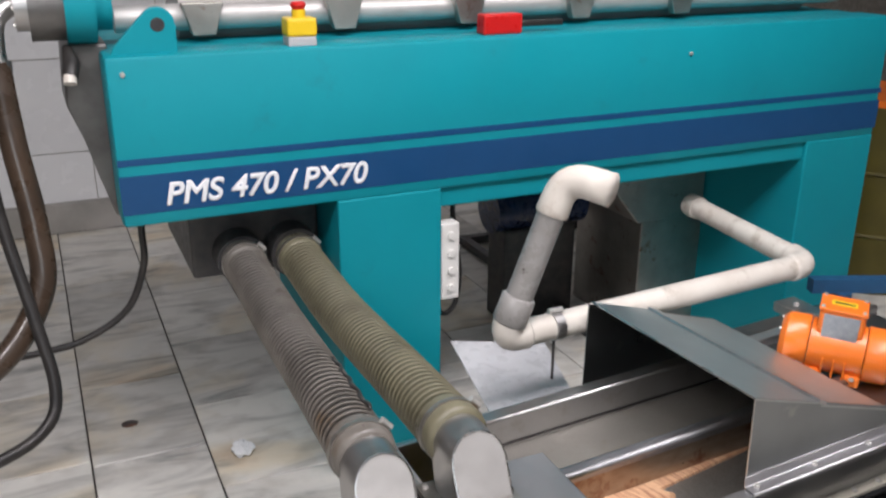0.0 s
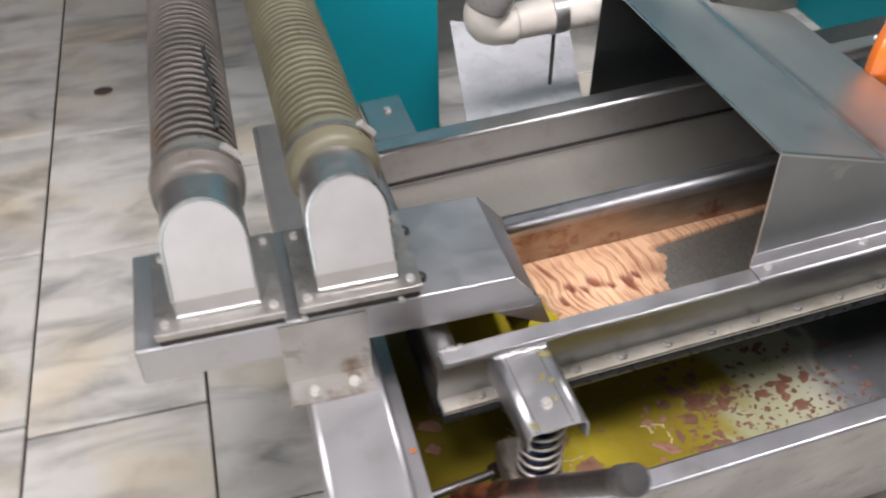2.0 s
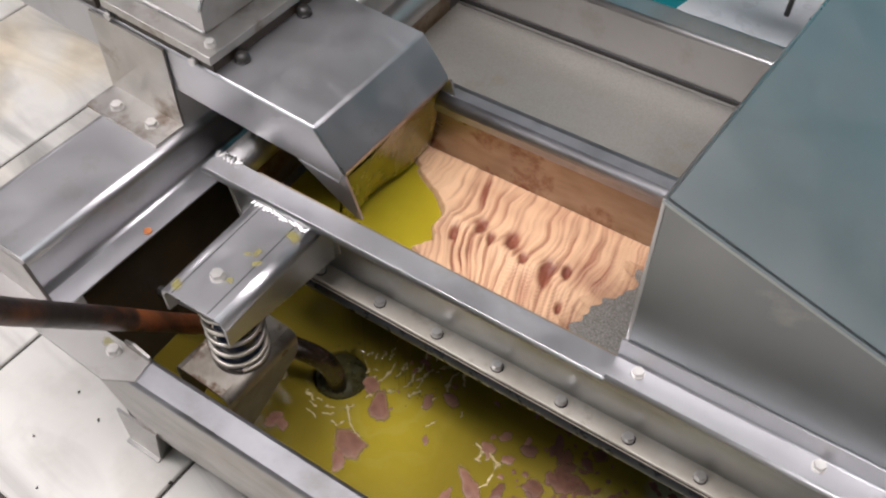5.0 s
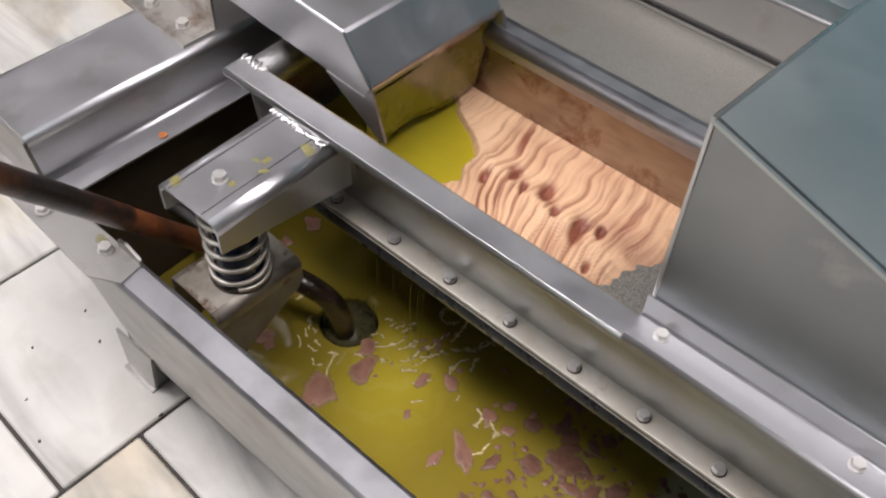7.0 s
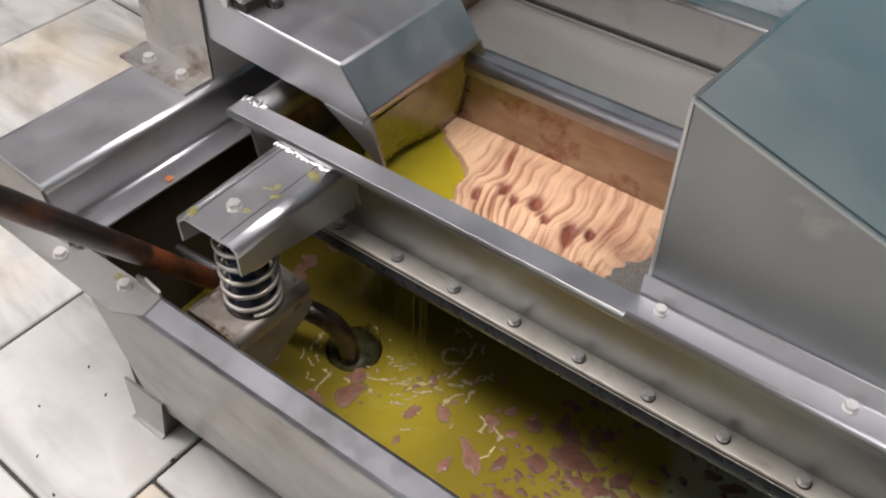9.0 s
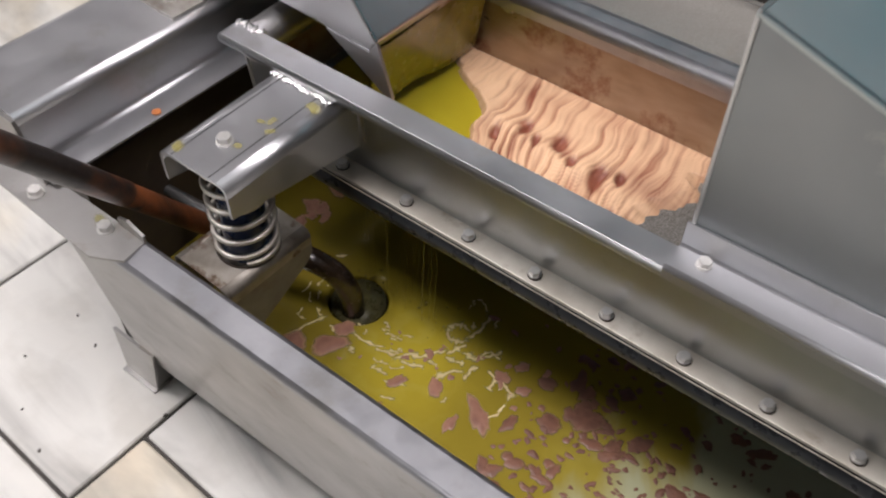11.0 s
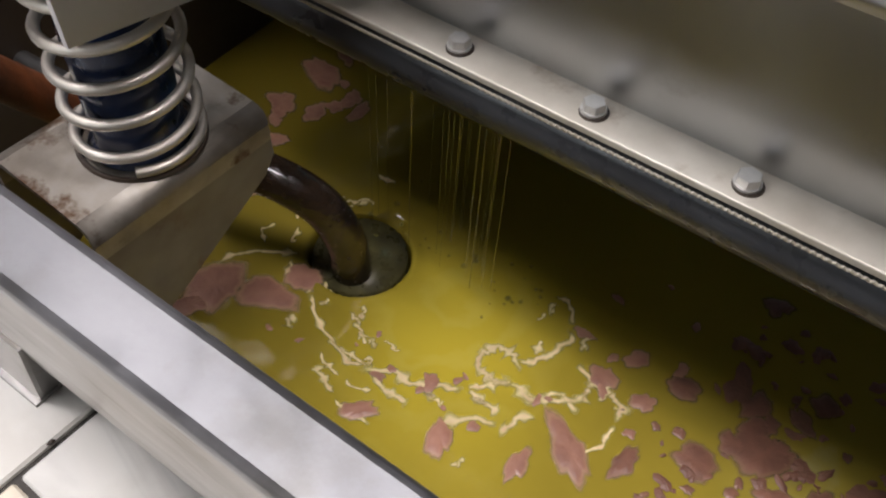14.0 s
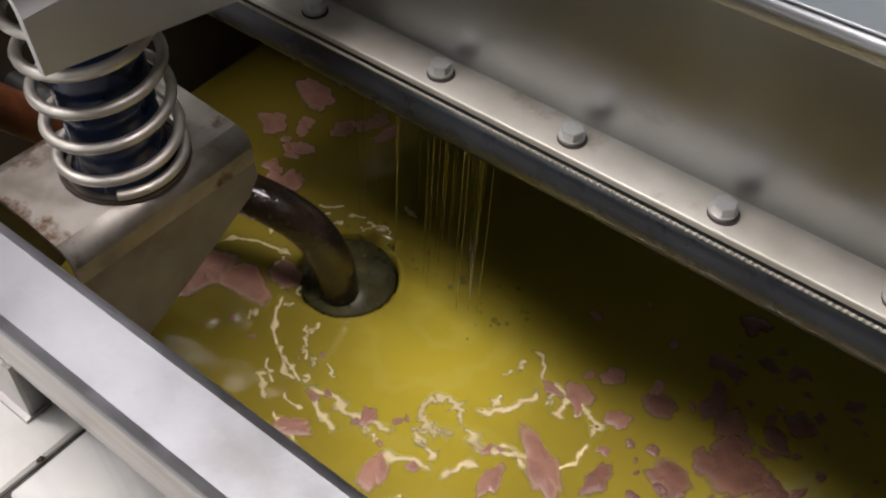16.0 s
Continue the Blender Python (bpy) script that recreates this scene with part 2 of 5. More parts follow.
SOFFIT = material("grey ceiling paint", (0.60, 0.605, 0.63), 0.8, 0.0, (0.54, 0.545, 0.57), 2, 4)
DULL = material("beige plaster", (0.16, 0.145, 0.13), 0.8, 0.0, (0.13, 0.115, 0.105), 2, 4)
BOARD = material("grey marble base course", (0.36, 0.34, 0.32), 0.4, 0.0, (0.26, 0.25, 0.23), 5, 6)
SHEETM = material("scuffed plastic sheet", (0.62, 0.62, 0.64), 0.3, 0.0, (0.52, 0.52, 0.54), 9, 5, stain=(0.40, 0.40, 0.42), stain_scale=8)
TUBE = bpy.data.materials.new("lit tube")
TUBE.use_nodes = True
TUBE.node_tree.nodes["Principled BSDF"].inputs["Emission Color"].default_value = (1, 0.98, 0.95, 1)
TUBE.node_tree.nodes["Principled BSDF"].inputs["Emission Strength"].default_value = 6.0


def marble_material():
    m = bpy.data.materials.new("veined marble")
    m.use_nodes = True
    n, l = m.node_tree.nodes, m.node_tree.links
    b = n["Principled BSDF"]
    tc, oi = n.new("ShaderNodeTexCoord"), n.new("ShaderNodeObjectInfo")
    off = n.new("ShaderNodeVectorMath")
    off.operation = "MULTIPLY_ADD"
    l.new(oi.outputs["Random"], off.inputs[0])
    off.inputs[1].default_value = (37.0, 19.0, 11.0)
    l.new(tc.outputs["Object"], off.inputs[2])
    mp = n.new("ShaderNodeMapping")
    mp.inputs["Scale"].default_value = (1.0, 3.4, 1.0)
    mp.inputs["Rotation"].default_value = (0, 0, 0.25)
    l.new(off.outputs[0], mp.inputs["Vector"])

    def nz(sc, det, dist, vec):
        t = n.new("ShaderNodeTexNoise")
        t.inputs["Scale"].default_value, t.inputs["Detail"].default_value, t.inputs["Distortion"].default_value = sc, det, dist
        l.new(vec, t.inputs["Vector"])
        return t.outputs["Fac"]

    def ramp(sock, stops):
        r = n.new("ShaderNodeValToRGB")
        e = r.color_ramp.elements
        e[0].position, e[0].color = stops[0][0], (*stops[0][1], 1)
        e[1].position, e[1].color = stops[-1][0], (*stops[-1][1], 1)
        for p, c in stops[1:-1]:
            e.new(p).color = (*c, 1)
        l.new(sock, r.inputs[0])
        return r.outputs[0]

    base = ramp(nz(2.6, 7, 1.2, mp.outputs[0]), [(0.28, (0.30, 0.30, 0.285)), (0.42, (0.55, 0.535, 0.50)), (0.54, (0.70, 0.685, 0.64)), (0.75, (0.76, 0.735, 0.68))])
    warm = ramp(nz(1.7, 5, 0.4, off.outputs[0]), [(0.52, (1.0, 1.0, 1.0)), (0.61, (1.0, 0.91, 0.75)), (0.74, (0.84, 0.58, 0.32))])
    x = n.new("ShaderNodeMix")
    x.data_type, x.blend_type = "RGBA", "MULTIPLY"
    x.inputs[0].default_value = 0.75
    l.new(base, x.inputs[6])
    l.new(warm, x.inputs[7])
    dirt = ramp(nz(9, 6, 0.0, off.outputs[0]), [(0.35, (0.72, 0.70, 0.67)), (0.5, (1, 1, 1)), (1.0, (1, 1, 1))])
    y = n.new("ShaderNodeMix")
    y.data_type, y.blend_type = "RGBA", "MULTIPLY"
    y.inputs[0].default_value = 0.5
    l.new(x.outputs[2], y.inputs[6])
    l.new(dirt, y.inputs[7])
    # slabs differ from one another in tone
    tone, hv = n.new("ShaderNodeMapRange"), n.new("ShaderNodeHueSaturation")
    tone.inputs[3].default_value, tone.inputs[4].default_value = 0.74, 1.04
    l.new(oi.outputs["Random"], tone.inputs[0])
    l.new(tone.outputs[0], hv.inputs["Value"])
    l.new(y.outputs[2], hv.inputs["Color"])
    l.new(hv.outputs[0], b.inputs["Base Color"])
    rr = n.new("ShaderNodeMapRange")
    rr.inputs[3].default_value, rr.inputs[4].default_value = 0.22, 0.5
    l.new(nz(6, 4, 0, off.outputs[0]), rr.inputs[0])
    l.new(rr.outputs[0], b.inputs["Roughness"])
    return m


MARBLE = marble_material()


def oil_material():
    m = bpy.data.materials.new("green olive oil")
    m.use_nodes = True
    n, l = m.node_tree.nodes, m.node_tree.links
    b = n["Principled BSDF"]
    tc = n.new("ShaderNodeTexCoord")
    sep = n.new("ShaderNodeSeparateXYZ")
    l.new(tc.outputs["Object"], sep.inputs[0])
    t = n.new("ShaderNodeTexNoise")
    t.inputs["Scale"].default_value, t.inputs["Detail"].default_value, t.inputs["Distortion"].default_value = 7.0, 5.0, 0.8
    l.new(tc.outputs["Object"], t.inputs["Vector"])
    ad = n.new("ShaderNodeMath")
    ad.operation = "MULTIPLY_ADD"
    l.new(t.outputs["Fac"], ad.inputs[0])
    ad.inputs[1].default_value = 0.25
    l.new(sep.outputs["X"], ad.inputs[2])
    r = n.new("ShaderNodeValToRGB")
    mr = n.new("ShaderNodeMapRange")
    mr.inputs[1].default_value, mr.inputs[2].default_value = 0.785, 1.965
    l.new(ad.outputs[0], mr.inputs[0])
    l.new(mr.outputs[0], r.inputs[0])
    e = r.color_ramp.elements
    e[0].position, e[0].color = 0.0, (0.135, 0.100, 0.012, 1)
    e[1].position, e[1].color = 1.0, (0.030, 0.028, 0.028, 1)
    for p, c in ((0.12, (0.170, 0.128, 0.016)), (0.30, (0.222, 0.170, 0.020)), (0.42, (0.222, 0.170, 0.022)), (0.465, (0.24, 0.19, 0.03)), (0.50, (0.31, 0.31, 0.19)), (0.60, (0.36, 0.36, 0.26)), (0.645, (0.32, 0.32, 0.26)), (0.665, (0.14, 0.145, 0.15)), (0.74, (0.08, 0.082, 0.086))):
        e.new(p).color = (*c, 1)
    # paler middle: the glow on the oil, with stirred foam, put into its colour
    gr = n.new("ShaderNodeVectorMath")
    gr.operation = "DISTANCE"
    l.new(tc.outputs["Object"], gr.inputs[0])
    gr.inputs[1].default_value = (0.955, 0.955, OILZ)
    gm = n.new("ShaderNodeMath")
    gm.operation = "MULTIPLY_ADD"
    l.new(t.outputs["Fac"], gm.inputs[0])
    gm.inputs[1].default_value = 0.10
    l.new(gr.outputs["Value"], gm.inputs[2])
    gs = n.new("ShaderNodeMapRange")
    gs.interpolation_type = "SMOOTHSTEP"
    gs.inputs[1].default_value, gs.inputs[2].default_value, gs.inputs[3].default_value, gs.inputs[4].default_value = 0.05, 0.165, 1.0, 0.0
    l.new(gm.outputs[0], gs.inputs[0])
    gx = n.new("ShaderNodeMix")
    gx.data_type = "RGBA"
    l.new(gs.outputs[0], gx.inputs[0])
    l.new(r.outputs[0], gx.inputs[6])
    gx.inputs[7].default_value = (0.40, 0.315, 0.030, 1)
    # faint swirls of foam turning round the pipe
    mp = n.new("ShaderNodeMapping")
    mp.inputs["Location"].default_value = (-0.925, -0.985, 0)
    l.new(tc.outputs["Object"], mp.inputs["Vector"])
    wv = n.new("ShaderNodeTexWave")
    wv.wave_type, wv.rings_direction = "RINGS", "Z"
    wv.inputs["Scale"].default_value, wv.inputs["Distortion"].default_value = 9.0, 7.0
    wv.inputs["Detail"].default_value, wv.inputs["Detail Scale"].default_value = 4.0, 3.0
    l.new(mp.outputs[0], wv.inputs["Vector"])
    ws = n.new("ShaderNodeMapRange")
    ws.inputs[1].default_value, ws.inputs[2].default_value, ws.inputs[3].default_value, ws.inputs[4].default_value = 0.60, 1.0, 0.0, 0.16
    l.new(wv.outputs["Fac"], ws.inputs[0])
    wm = n.new("ShaderNodeMath")
    wm.operation = "MULTIPLY"
    l.new(ws.outputs[0], wm.inputs[0])
    l.new(gs.outputs[0], wm.inputs[1])
    wx = n.new("ShaderNodeMix")
    wx.data_type = "RGBA"
    l.new(wm.outputs[0], wx.inputs[0])
    l.new(gx.outputs[2], wx.inputs[6])
    wx.inputs[7].default_value = (0.46, 0.41, 0.12, 1)
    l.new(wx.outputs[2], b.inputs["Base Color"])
    b.inputs["Roughness"].default_value = 0.09
    b.inputs["IOR"].default_value = 1.47
    b.inputs["Specular IOR Level"].default_value = 0.4
    t2 = n.new("ShaderNodeTexNoise")
    t2.inputs["Scale"].default_value, t2.inputs["Detail"].default_value = 26.0, 2.0
    l.new(tc.outputs["Object"], t2.inputs["Vector"])
    bp = n.new("ShaderNodeBump")
    bp.inputs["Strength"].default_value, bp.inputs["Distance"].default_value = 0.25, 0.002
    l.new(t2.outputs["Fac"], bp.inputs["Height"])
    l.new(bp.outputs[0], b.inputs["Normal"])
    return m


OIL = oil_material()
OILFLAT = material("pooled olive oil", (0.40, 0.33, 0.022), 0.12, 0.0, (0.33, 0.26, 0.016), 12, 3, bump=0.1, bump_scale=40, coat=0.3)
FLAP = material("oil-wet olive rubber", (0.20, 0.17, 0.012), 0.25, 0.0, (0.15, 0.125, 0.012), 14, 4, bump=0.1, coat=0.3, stain=(0.10, 0.07, 0.02), stain_scale=18)
SEDIMENT = material("brown pulp sediment", (0.165, 0.075, 0.046), 0.5, 0.0, (0.10, 0.045, 0.03), 45, 6, bump=0.5, bump_scale=200, random=0.4, stain=(0.13, 0.065, 0.04), stain_scale=50, stain_lo=0.58, stain_hi=0.7)


def film_material(name, body, dark, rim, scale, thin, top=0.95):
    """Something floating that thins out to nothing at its edge; the mesh stores how thick it lies."""
    m = material(name, body, 0.4, 0.0, dark, scale, 5, bump=0.3, bump_scale=240, random=0.12)
    n, l = m.node_tree.nodes, m.node_tree.links
    b = n["Principled BSDF"]
    at = n.new("ShaderNodeAttribute")
    at.attribute_name = "thick"
    tc, nz = n.new("ShaderNodeTexCoord"), n.new("ShaderNodeTexNoise")
    nz.inputs["Scale"].default_value, nz.inputs["Detail"].default_value, nz.inputs["Distortion"].default_value = 140.0, 5.0, 1.2
    l.new(tc.outputs["Object"], nz.inputs["Vector"])
    ad = n.new("ShaderNodeMath")
    ad.operation = "MULTIPLY_ADD"
    l.new(nz.outputs["Fac"], ad.inputs[0])
    ad.inputs[1].default_value = 0.45
    l.new(at.outputs["Fac"], ad.inputs[2])
    al, cr = n.new("ShaderNodeMapRange"), n.new("ShaderNodeMapRange")
    al.inputs[1].default_value, al.inputs[2].default_value, al.inputs[4].default_value = 0.30, 0.30 + thin, top
    cr.inputs[1].default_value, cr.inputs[2].default_value = 0.55, 0.95
    l.new(ad.outputs[0], al.inputs[0])
    l.new(ad.outputs[0], cr.inputs[0])
    l.new(al.outputs[0], b.inputs["Alpha"])
    x = n.new("ShaderNodeMix")
    x.data_type = "RGBA"
    l.new(cr.outputs[0], x.inputs[0])
    x.inputs[6].default_value = (*rim, 1)
    l.new(b.inputs["Base Color"].links[0].from_socket, x.inputs[7])
    l.new(x.outputs[2], b.inputs["Base Color"])
    return m


FROTH = film_material("pale oil froth", (0.66, 0.54, 0.31), (0.50, 0.33, 0.20), (0.50, 0.44, 0.16), 60, 0.55)
SCUM = film_material("pink pulp scum", (0.31, 0.155, 0.105), (0.21, 0.092, 0.062), (0.34, 0.21, 0.115), 55, 0.45)
OILSMEAR = film_material("thin oil smear", (0.36, 0.32, 0.07), (0.27, 0.22, 0.05), (0.40, 0.37, 0.20), 90, 0.75, 0.5)
# darkened copy of the scum for flakes in the screen's shade
SCUM_SHADED = film_material("brown pulp scum, shade tone", (0.20, 0.092, 0.06), (0.12, 0.052, 0.034), (0.22, 0.13, 0.07), 55, 0.45)
DRIP = material("clear bubble", (0.62, 0.58, 0.16), 0.05, 0.0, (0.55, 0.5, 0.12), 30, 2, trans=0.8)
TRICKLE = material("trickling oil", (0.50, 0.47, 0.16), 0.1, 0.0, (0.44, 0.40, 0.12), 30, 2, trans=0.85, coat=0.5)
MESHM = material("fine steel wire mesh", (0.38, 0.365, 0.34), 0.45, 0.8, (0.20, 0.19, 0.17), 760, 1, low=0.38, high=0.62, bump=0.3, bump_scale=760)


BACKMESH = material("bare beige wire cloth", (0.33, 0.315, 0.285), 0.45, 0.6, (0.26, 0.245, 0.22), 900, 1, low=0.35, high=0.65, bump=0.2, bump_scale=900, stain=(0.26, 0.22, 0.17), stain_scale=6)


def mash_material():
    """Pink pulp streaked with cream froth, shade of grooves and hollows painted in: the pale share is stored in the
    mesh.
    """
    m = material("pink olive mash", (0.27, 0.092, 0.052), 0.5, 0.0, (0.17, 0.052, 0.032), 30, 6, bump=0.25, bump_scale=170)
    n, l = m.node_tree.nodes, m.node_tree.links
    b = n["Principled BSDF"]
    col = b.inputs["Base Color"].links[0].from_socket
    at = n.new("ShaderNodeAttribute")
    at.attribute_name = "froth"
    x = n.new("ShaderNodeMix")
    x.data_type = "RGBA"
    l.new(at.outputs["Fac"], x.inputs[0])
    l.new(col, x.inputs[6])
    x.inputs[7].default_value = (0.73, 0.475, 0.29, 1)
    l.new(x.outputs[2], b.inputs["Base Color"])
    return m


MASH = mash_material()


# ---- building helpers ----
def thing(name, base, label, category, group="", kind="", m=None):
    ob = new(name)
    ob.empty_display_size = 0.02
    ob.matrix_basis = (m or Matrix.Identity(4)) @ Matrix.Translation(base)
    ob["bx"], ob["by"], ob["bz"] = base
    return tagged(ob, label, category, group, kind)


def shift(parent):
    if "bx" in parent:
        return Matrix.Translation((-parent["bx"], -parent["by"], -parent["bz"]))
    return Matrix.Identity(4)


def part(name, bm, mat, parent=None, label="", smooth=False, m=None):
    me = bpy.data.meshes.new(name)
    bmesh.ops.recalc_face_normals(bm, faces=bm.faces)
    if smooth:
        for f in bm.faces:
            f.smooth = True
        if smooth == "fold":
            for f in bm.faces:
                f.smooth = len(f.verts) == 4 and min(e.calc_length() for e in f.edges) < 0.0056
        elif smooth != "all":
            for e in bm.edges:
                if len(e.link_faces) == 2 and e.calc_face_angle(0) > 0.7:
                    e.smooth = False
    bm.to_mesh(me)
    bm.free()
    for x in mat if isinstance(mat, (list, tuple)) else (mat,):
        me.materials.append(x)
    return hang(name, me, parent, label, m)


def hang(name, me, parent=None, label="", m=None):
    ob = new(name, me)
    if parent is not None:
        ob.parent = parent
        ob.matrix_parent_inverse = shift(parent)
    if m is not None:
        ob.matrix_basis = m
    if label:
        tagged(ob, label)
    return ob


def box(x0, x1, y0, y1, z0, z1, bev=0.002, bm=None, seg=2):
    bm = bm or bmesh.new()
    r = bmesh.ops.create_cube(bm, size=1.0)
    for v in r["verts"]:
        v.co = Vector((x0 + (v.co.x + 0.5) * (x1 - x0), y0 + (v.co.y + 0.5) * (y1 - y0), z0 + (v.co.z + 0.5) * (z1 - z0)))
    if bev:
        es = list({e for v in r["verts"] for e in v.link_edges})
        bmesh.ops.bevel(bm, geom=es, offset=bev, segments=seg, profile=0.5, affect="EDGES")
    return bm


def tube(pts, r, seg=16, bm=None, caps=True, radii=None):
    bm = bm or bmesh.new()
    P = [Vector(p) for p in pts]
    ring, up = [], None
    for i, p in enumerate(P):
        d = (P[min(i + 1, len(P) - 1)] - P[max(i - 1, 0)]).normalized()
        if up is None:
            up = d.orthogonal().normalized()
        up = (up - d * up.dot(d)).normalized()
        s = d.cross(up)
        rr = radii[i] if radii else r
        ring.append([bm.verts.new(p + (up * math.cos(a) + s * math.sin(a)) * rr) for a in (2 * math.pi * k / seg for k in range(seg))])
    for a, b in zip(ring, ring[1:]):
        for k in range(seg):
            bm.faces.new((a[k], a[(k + 1) % seg], b[(k + 1) % seg], b[k]))
    if caps:
        bm.faces.new(ring[0])
        bm.faces.new(ring[-1])
    return bm


def spline(ctrl, n=40):
    P = [Vector(p) for p in ctrl]
    P = [P[0] * 2 - P[1]] + P + [P[-1] * 2 - P[-2]]
    out = []
    for i in range(1, len(P) - 2):
        for k in range(n):
            t = k / n
            a, b, c, d = P[i - 1], P[i], P[i + 1], P[i + 2]
            out.append(0.5 * (2 * b + (c - a) * t + (2 * a - 5 * b + 4 * c - d) * t * t + (3 * b - a - 3 * c + d) * t ** 3))
    out.append(P[-2])
    return out


def prism(poly, axis, a0, a1, bm=None, bev=0.0):
    """A polygon drawn in the plane across the axis, drawn out along it. x: (y, z); y: (x, z); z: (x, y)."""
    bm = bm or bmesh.new()

    def at(p, a):
        return {"x": (a, p[0], p[1]), "y": (p[0], a, p[1]), "z": (p[0], p[1], a)}[axis]
    A = [bm.verts.new(at(p, a0)) for p in poly]
    B = [bm.verts.new(at(p, a1)) for p in poly]
    fs = [bm.faces.new(A), bm.faces.new(B)]
    for k in range(len(poly)):
        q = (k + 1) % len(poly)
        fs.append(bm.faces.new((A[k], A[q], B[q], B[k])))
    if bev:
        bmesh.ops.bevel(bm, geom=list({e for f in fs for e in f.edges}), offset=bev, segments=2, profile=0.5, affect="EDGES")
    return bm


def folded(line, t, axis, a0, a1, bm=None, rad=0.006, bev=0.0):
    """Sheet metal of thickness t folded along a polyline, with rounded folds, drawn out along an axis."""
    P = [Vector(p) for p in line]
    Q = [P[0]]
    for i in range(1, len(P) - 1):
        u, v = (P[i - 1] - P[i]), (P[i + 1] - P[i])
        k = min(rad, u.length * 0.45, v.length * 0.45)
        a, c = P[i] + u.normalized() * k, P[i] + v.normalized() * k
        for s in (0, 0.25, 0.5, 0.75, 1):
            Q.append(a * (1 - s) ** 2 + P[i] * 2 * s * (1 - s) + c * s * s)
    Q.append(P[-1])
    L, R = [], []
    for i, p in enumerate(Q):
        d = (Q[min(i + 1, len(Q) - 1)] - Q[max(i - 1, 0)]).normalized()
        nn = Vector((-d.y, d.x)) * t / 2
        L.append(p + nn)
        R.append(p - nn)
    return prism(L + R[::-1], axis, a0, a1, bm, bev)


def arc(cx, cz, r, a0, a1, n=12):
    return [(cx + r * math.cos(radians(a0 + (a1 - a0) * i / n)), cz + r * math.sin(radians(a0 + (a1 - a0) * i / n))) for i in range(n + 1)]


def hex_mesh(name, r, h, washer=1.14):
    bm = bmesh.new()
    tube([(0, 0, 0), (0, 0, 0.0016)], r * washer, 16, bm)
    bmesh.ops.create_cone(bm, cap_ends=True, segments=6, radius1=r, radius2=r, depth=h * 0.8, matrix=Matrix.Translation((0, 0, 0.0016 + h * 0.4)))
    bmesh.ops.create_cone(bm, cap_ends=True, segments=6, radius1=r, radius2=r * 0.93, depth=h * 0.2, matrix=Matrix.Translation((0, 0, 0.0016 + h * 0.9)))
    me = bpy.data.meshes.new(name)
    bm.to_mesh(me)
    bm.free()
    me.materials.append(BOLT)
    return me


HEX6, HEX8 = hex_mesh("bolt", 0.0056, 0.0042), hex_mesh("bolt", 0.0072, 0.0055)

# ---- room ----
floor_bed = part("floor", box(-4.0, 7.0, -4.0, 5.0, -0.12, -0.006, 0), JOINT)
tagged(floor_bed, "marble slab floor with dark worn joints", "floor", kind="structure")
tagged(part("wall_north", box(-4.0, 7.0, 4.96, 5.12, -0.1, 3.4, 0), GROUT), "white tiled wall with grey joints", "wall", kind="structure")
for nm, bx in (("wall_west", (-4.12, -4.0, -4.0, 5.12)), ("wall_east", (7.0, 7.12, -4.0, 5.12))):
    tagged(part(nm, box(*bx, -0.1, 3.4, 0), DULL), "plain beige plastered wall", "wall", kind="structure")
bm = box(-4.0, -2.5, -4.12, -4.0, -0.1, 3.4, 0)
for q in ((0.3, 7.0, -0.1, 3.4), (-2.5, 0.3, -0.1, 1.6), (-2.5, 0.3, 3.2, 3.4)):
    box(q[0], q[1], -4.12, -4.0, q[2], q[3], 0, bm)
tagged(part("wall_south", bm, DULL), "plain beige wall with a wide window", "wall", kind="structure")
wn = thing("window_1", (-1.1, -4.06, 1.6), "wide plain daylight window", "window", kind="structure")
bm = bmesh.new()
for q in ((-2.5, -2.45, 1.6, 3.2), (0.25, 0.3, 1.6, 3.2), (-2.45, 0.25, 1.6, 1.65), (-2.45, 0.25, 3.15, 3.2)):
    box(q[0], q[1], -4.09, -4.03, q[2], q[3], 0.002, bm)
part("window_frame", bm, WHITEPL, wn)
tagged(part("ceiling", box(-4.12, 7.12, -4.12, 5.12, 3.4, 3.5, 0), SOFFIT), "plain grey ceiling", "ceiling", kind="structure")
tagged(part("baseboard", prism([(4.93, 0), (4.96, 0), (4.96, 0.17), (4.94, 0.17), (4.93, 0.16)], "x", -4.0, 7.0), BOARD), "grey marble base course along the tiled wall", "baseboard",
       kind="structure")


def strip_light(x, y):
    t = thing("strip_light", (x, y, 3.4), "white ceiling strip light with two lit tubes", "lamp", "ceiling strip lights")
    part("housing", box(x - 0.75, x + 0.75, y - 0.12, y + 0.12, 3.34, 3.398, 0.004), WHITEPL, t)
    for s in (-0.06, 0.06):
        part("tube", tube([(x - 0.7, y + s, 3.32), (x + 0.7, y + s, 3.32)], 0.016, 10), TUBE, t, smooth=True)


for x, y, share in ((-1.3, -0.1, 1.0), (0.35, 0.3, 1.0), (1.7, 0.75, 1.05)):
    strip_light(x, y)
    area_lamp("strip_light_glow", x, y, 3.28, 1.45, 0.5, LAMP * share)
area_lamp("window_daylight", -1.1, -3.97, 2.4, 2.7, 1.5, WINDOW, (0.90, 0.96, 1.0), aim=(-1.1, 0.0, 2.4))

# ---- the decanter frame ----
dec = thing("decanter_machine", (1.4, 2.4, 0), "turquoise enamelled decanter frame with a dark blue stripe", "machine")
part("front_beam", prism([(0.126, 0.90), (2.725, 0.905), (2.725, 1.328), (0.126, 1.328)], "y", 2.112, 2.26, bev=0.012), TEAL, dec, smooth=True)
part("leg", box(0.69, 1.005, 2.113, 2.86, 0.0, 0.905, 0.006), TEAL, dec)
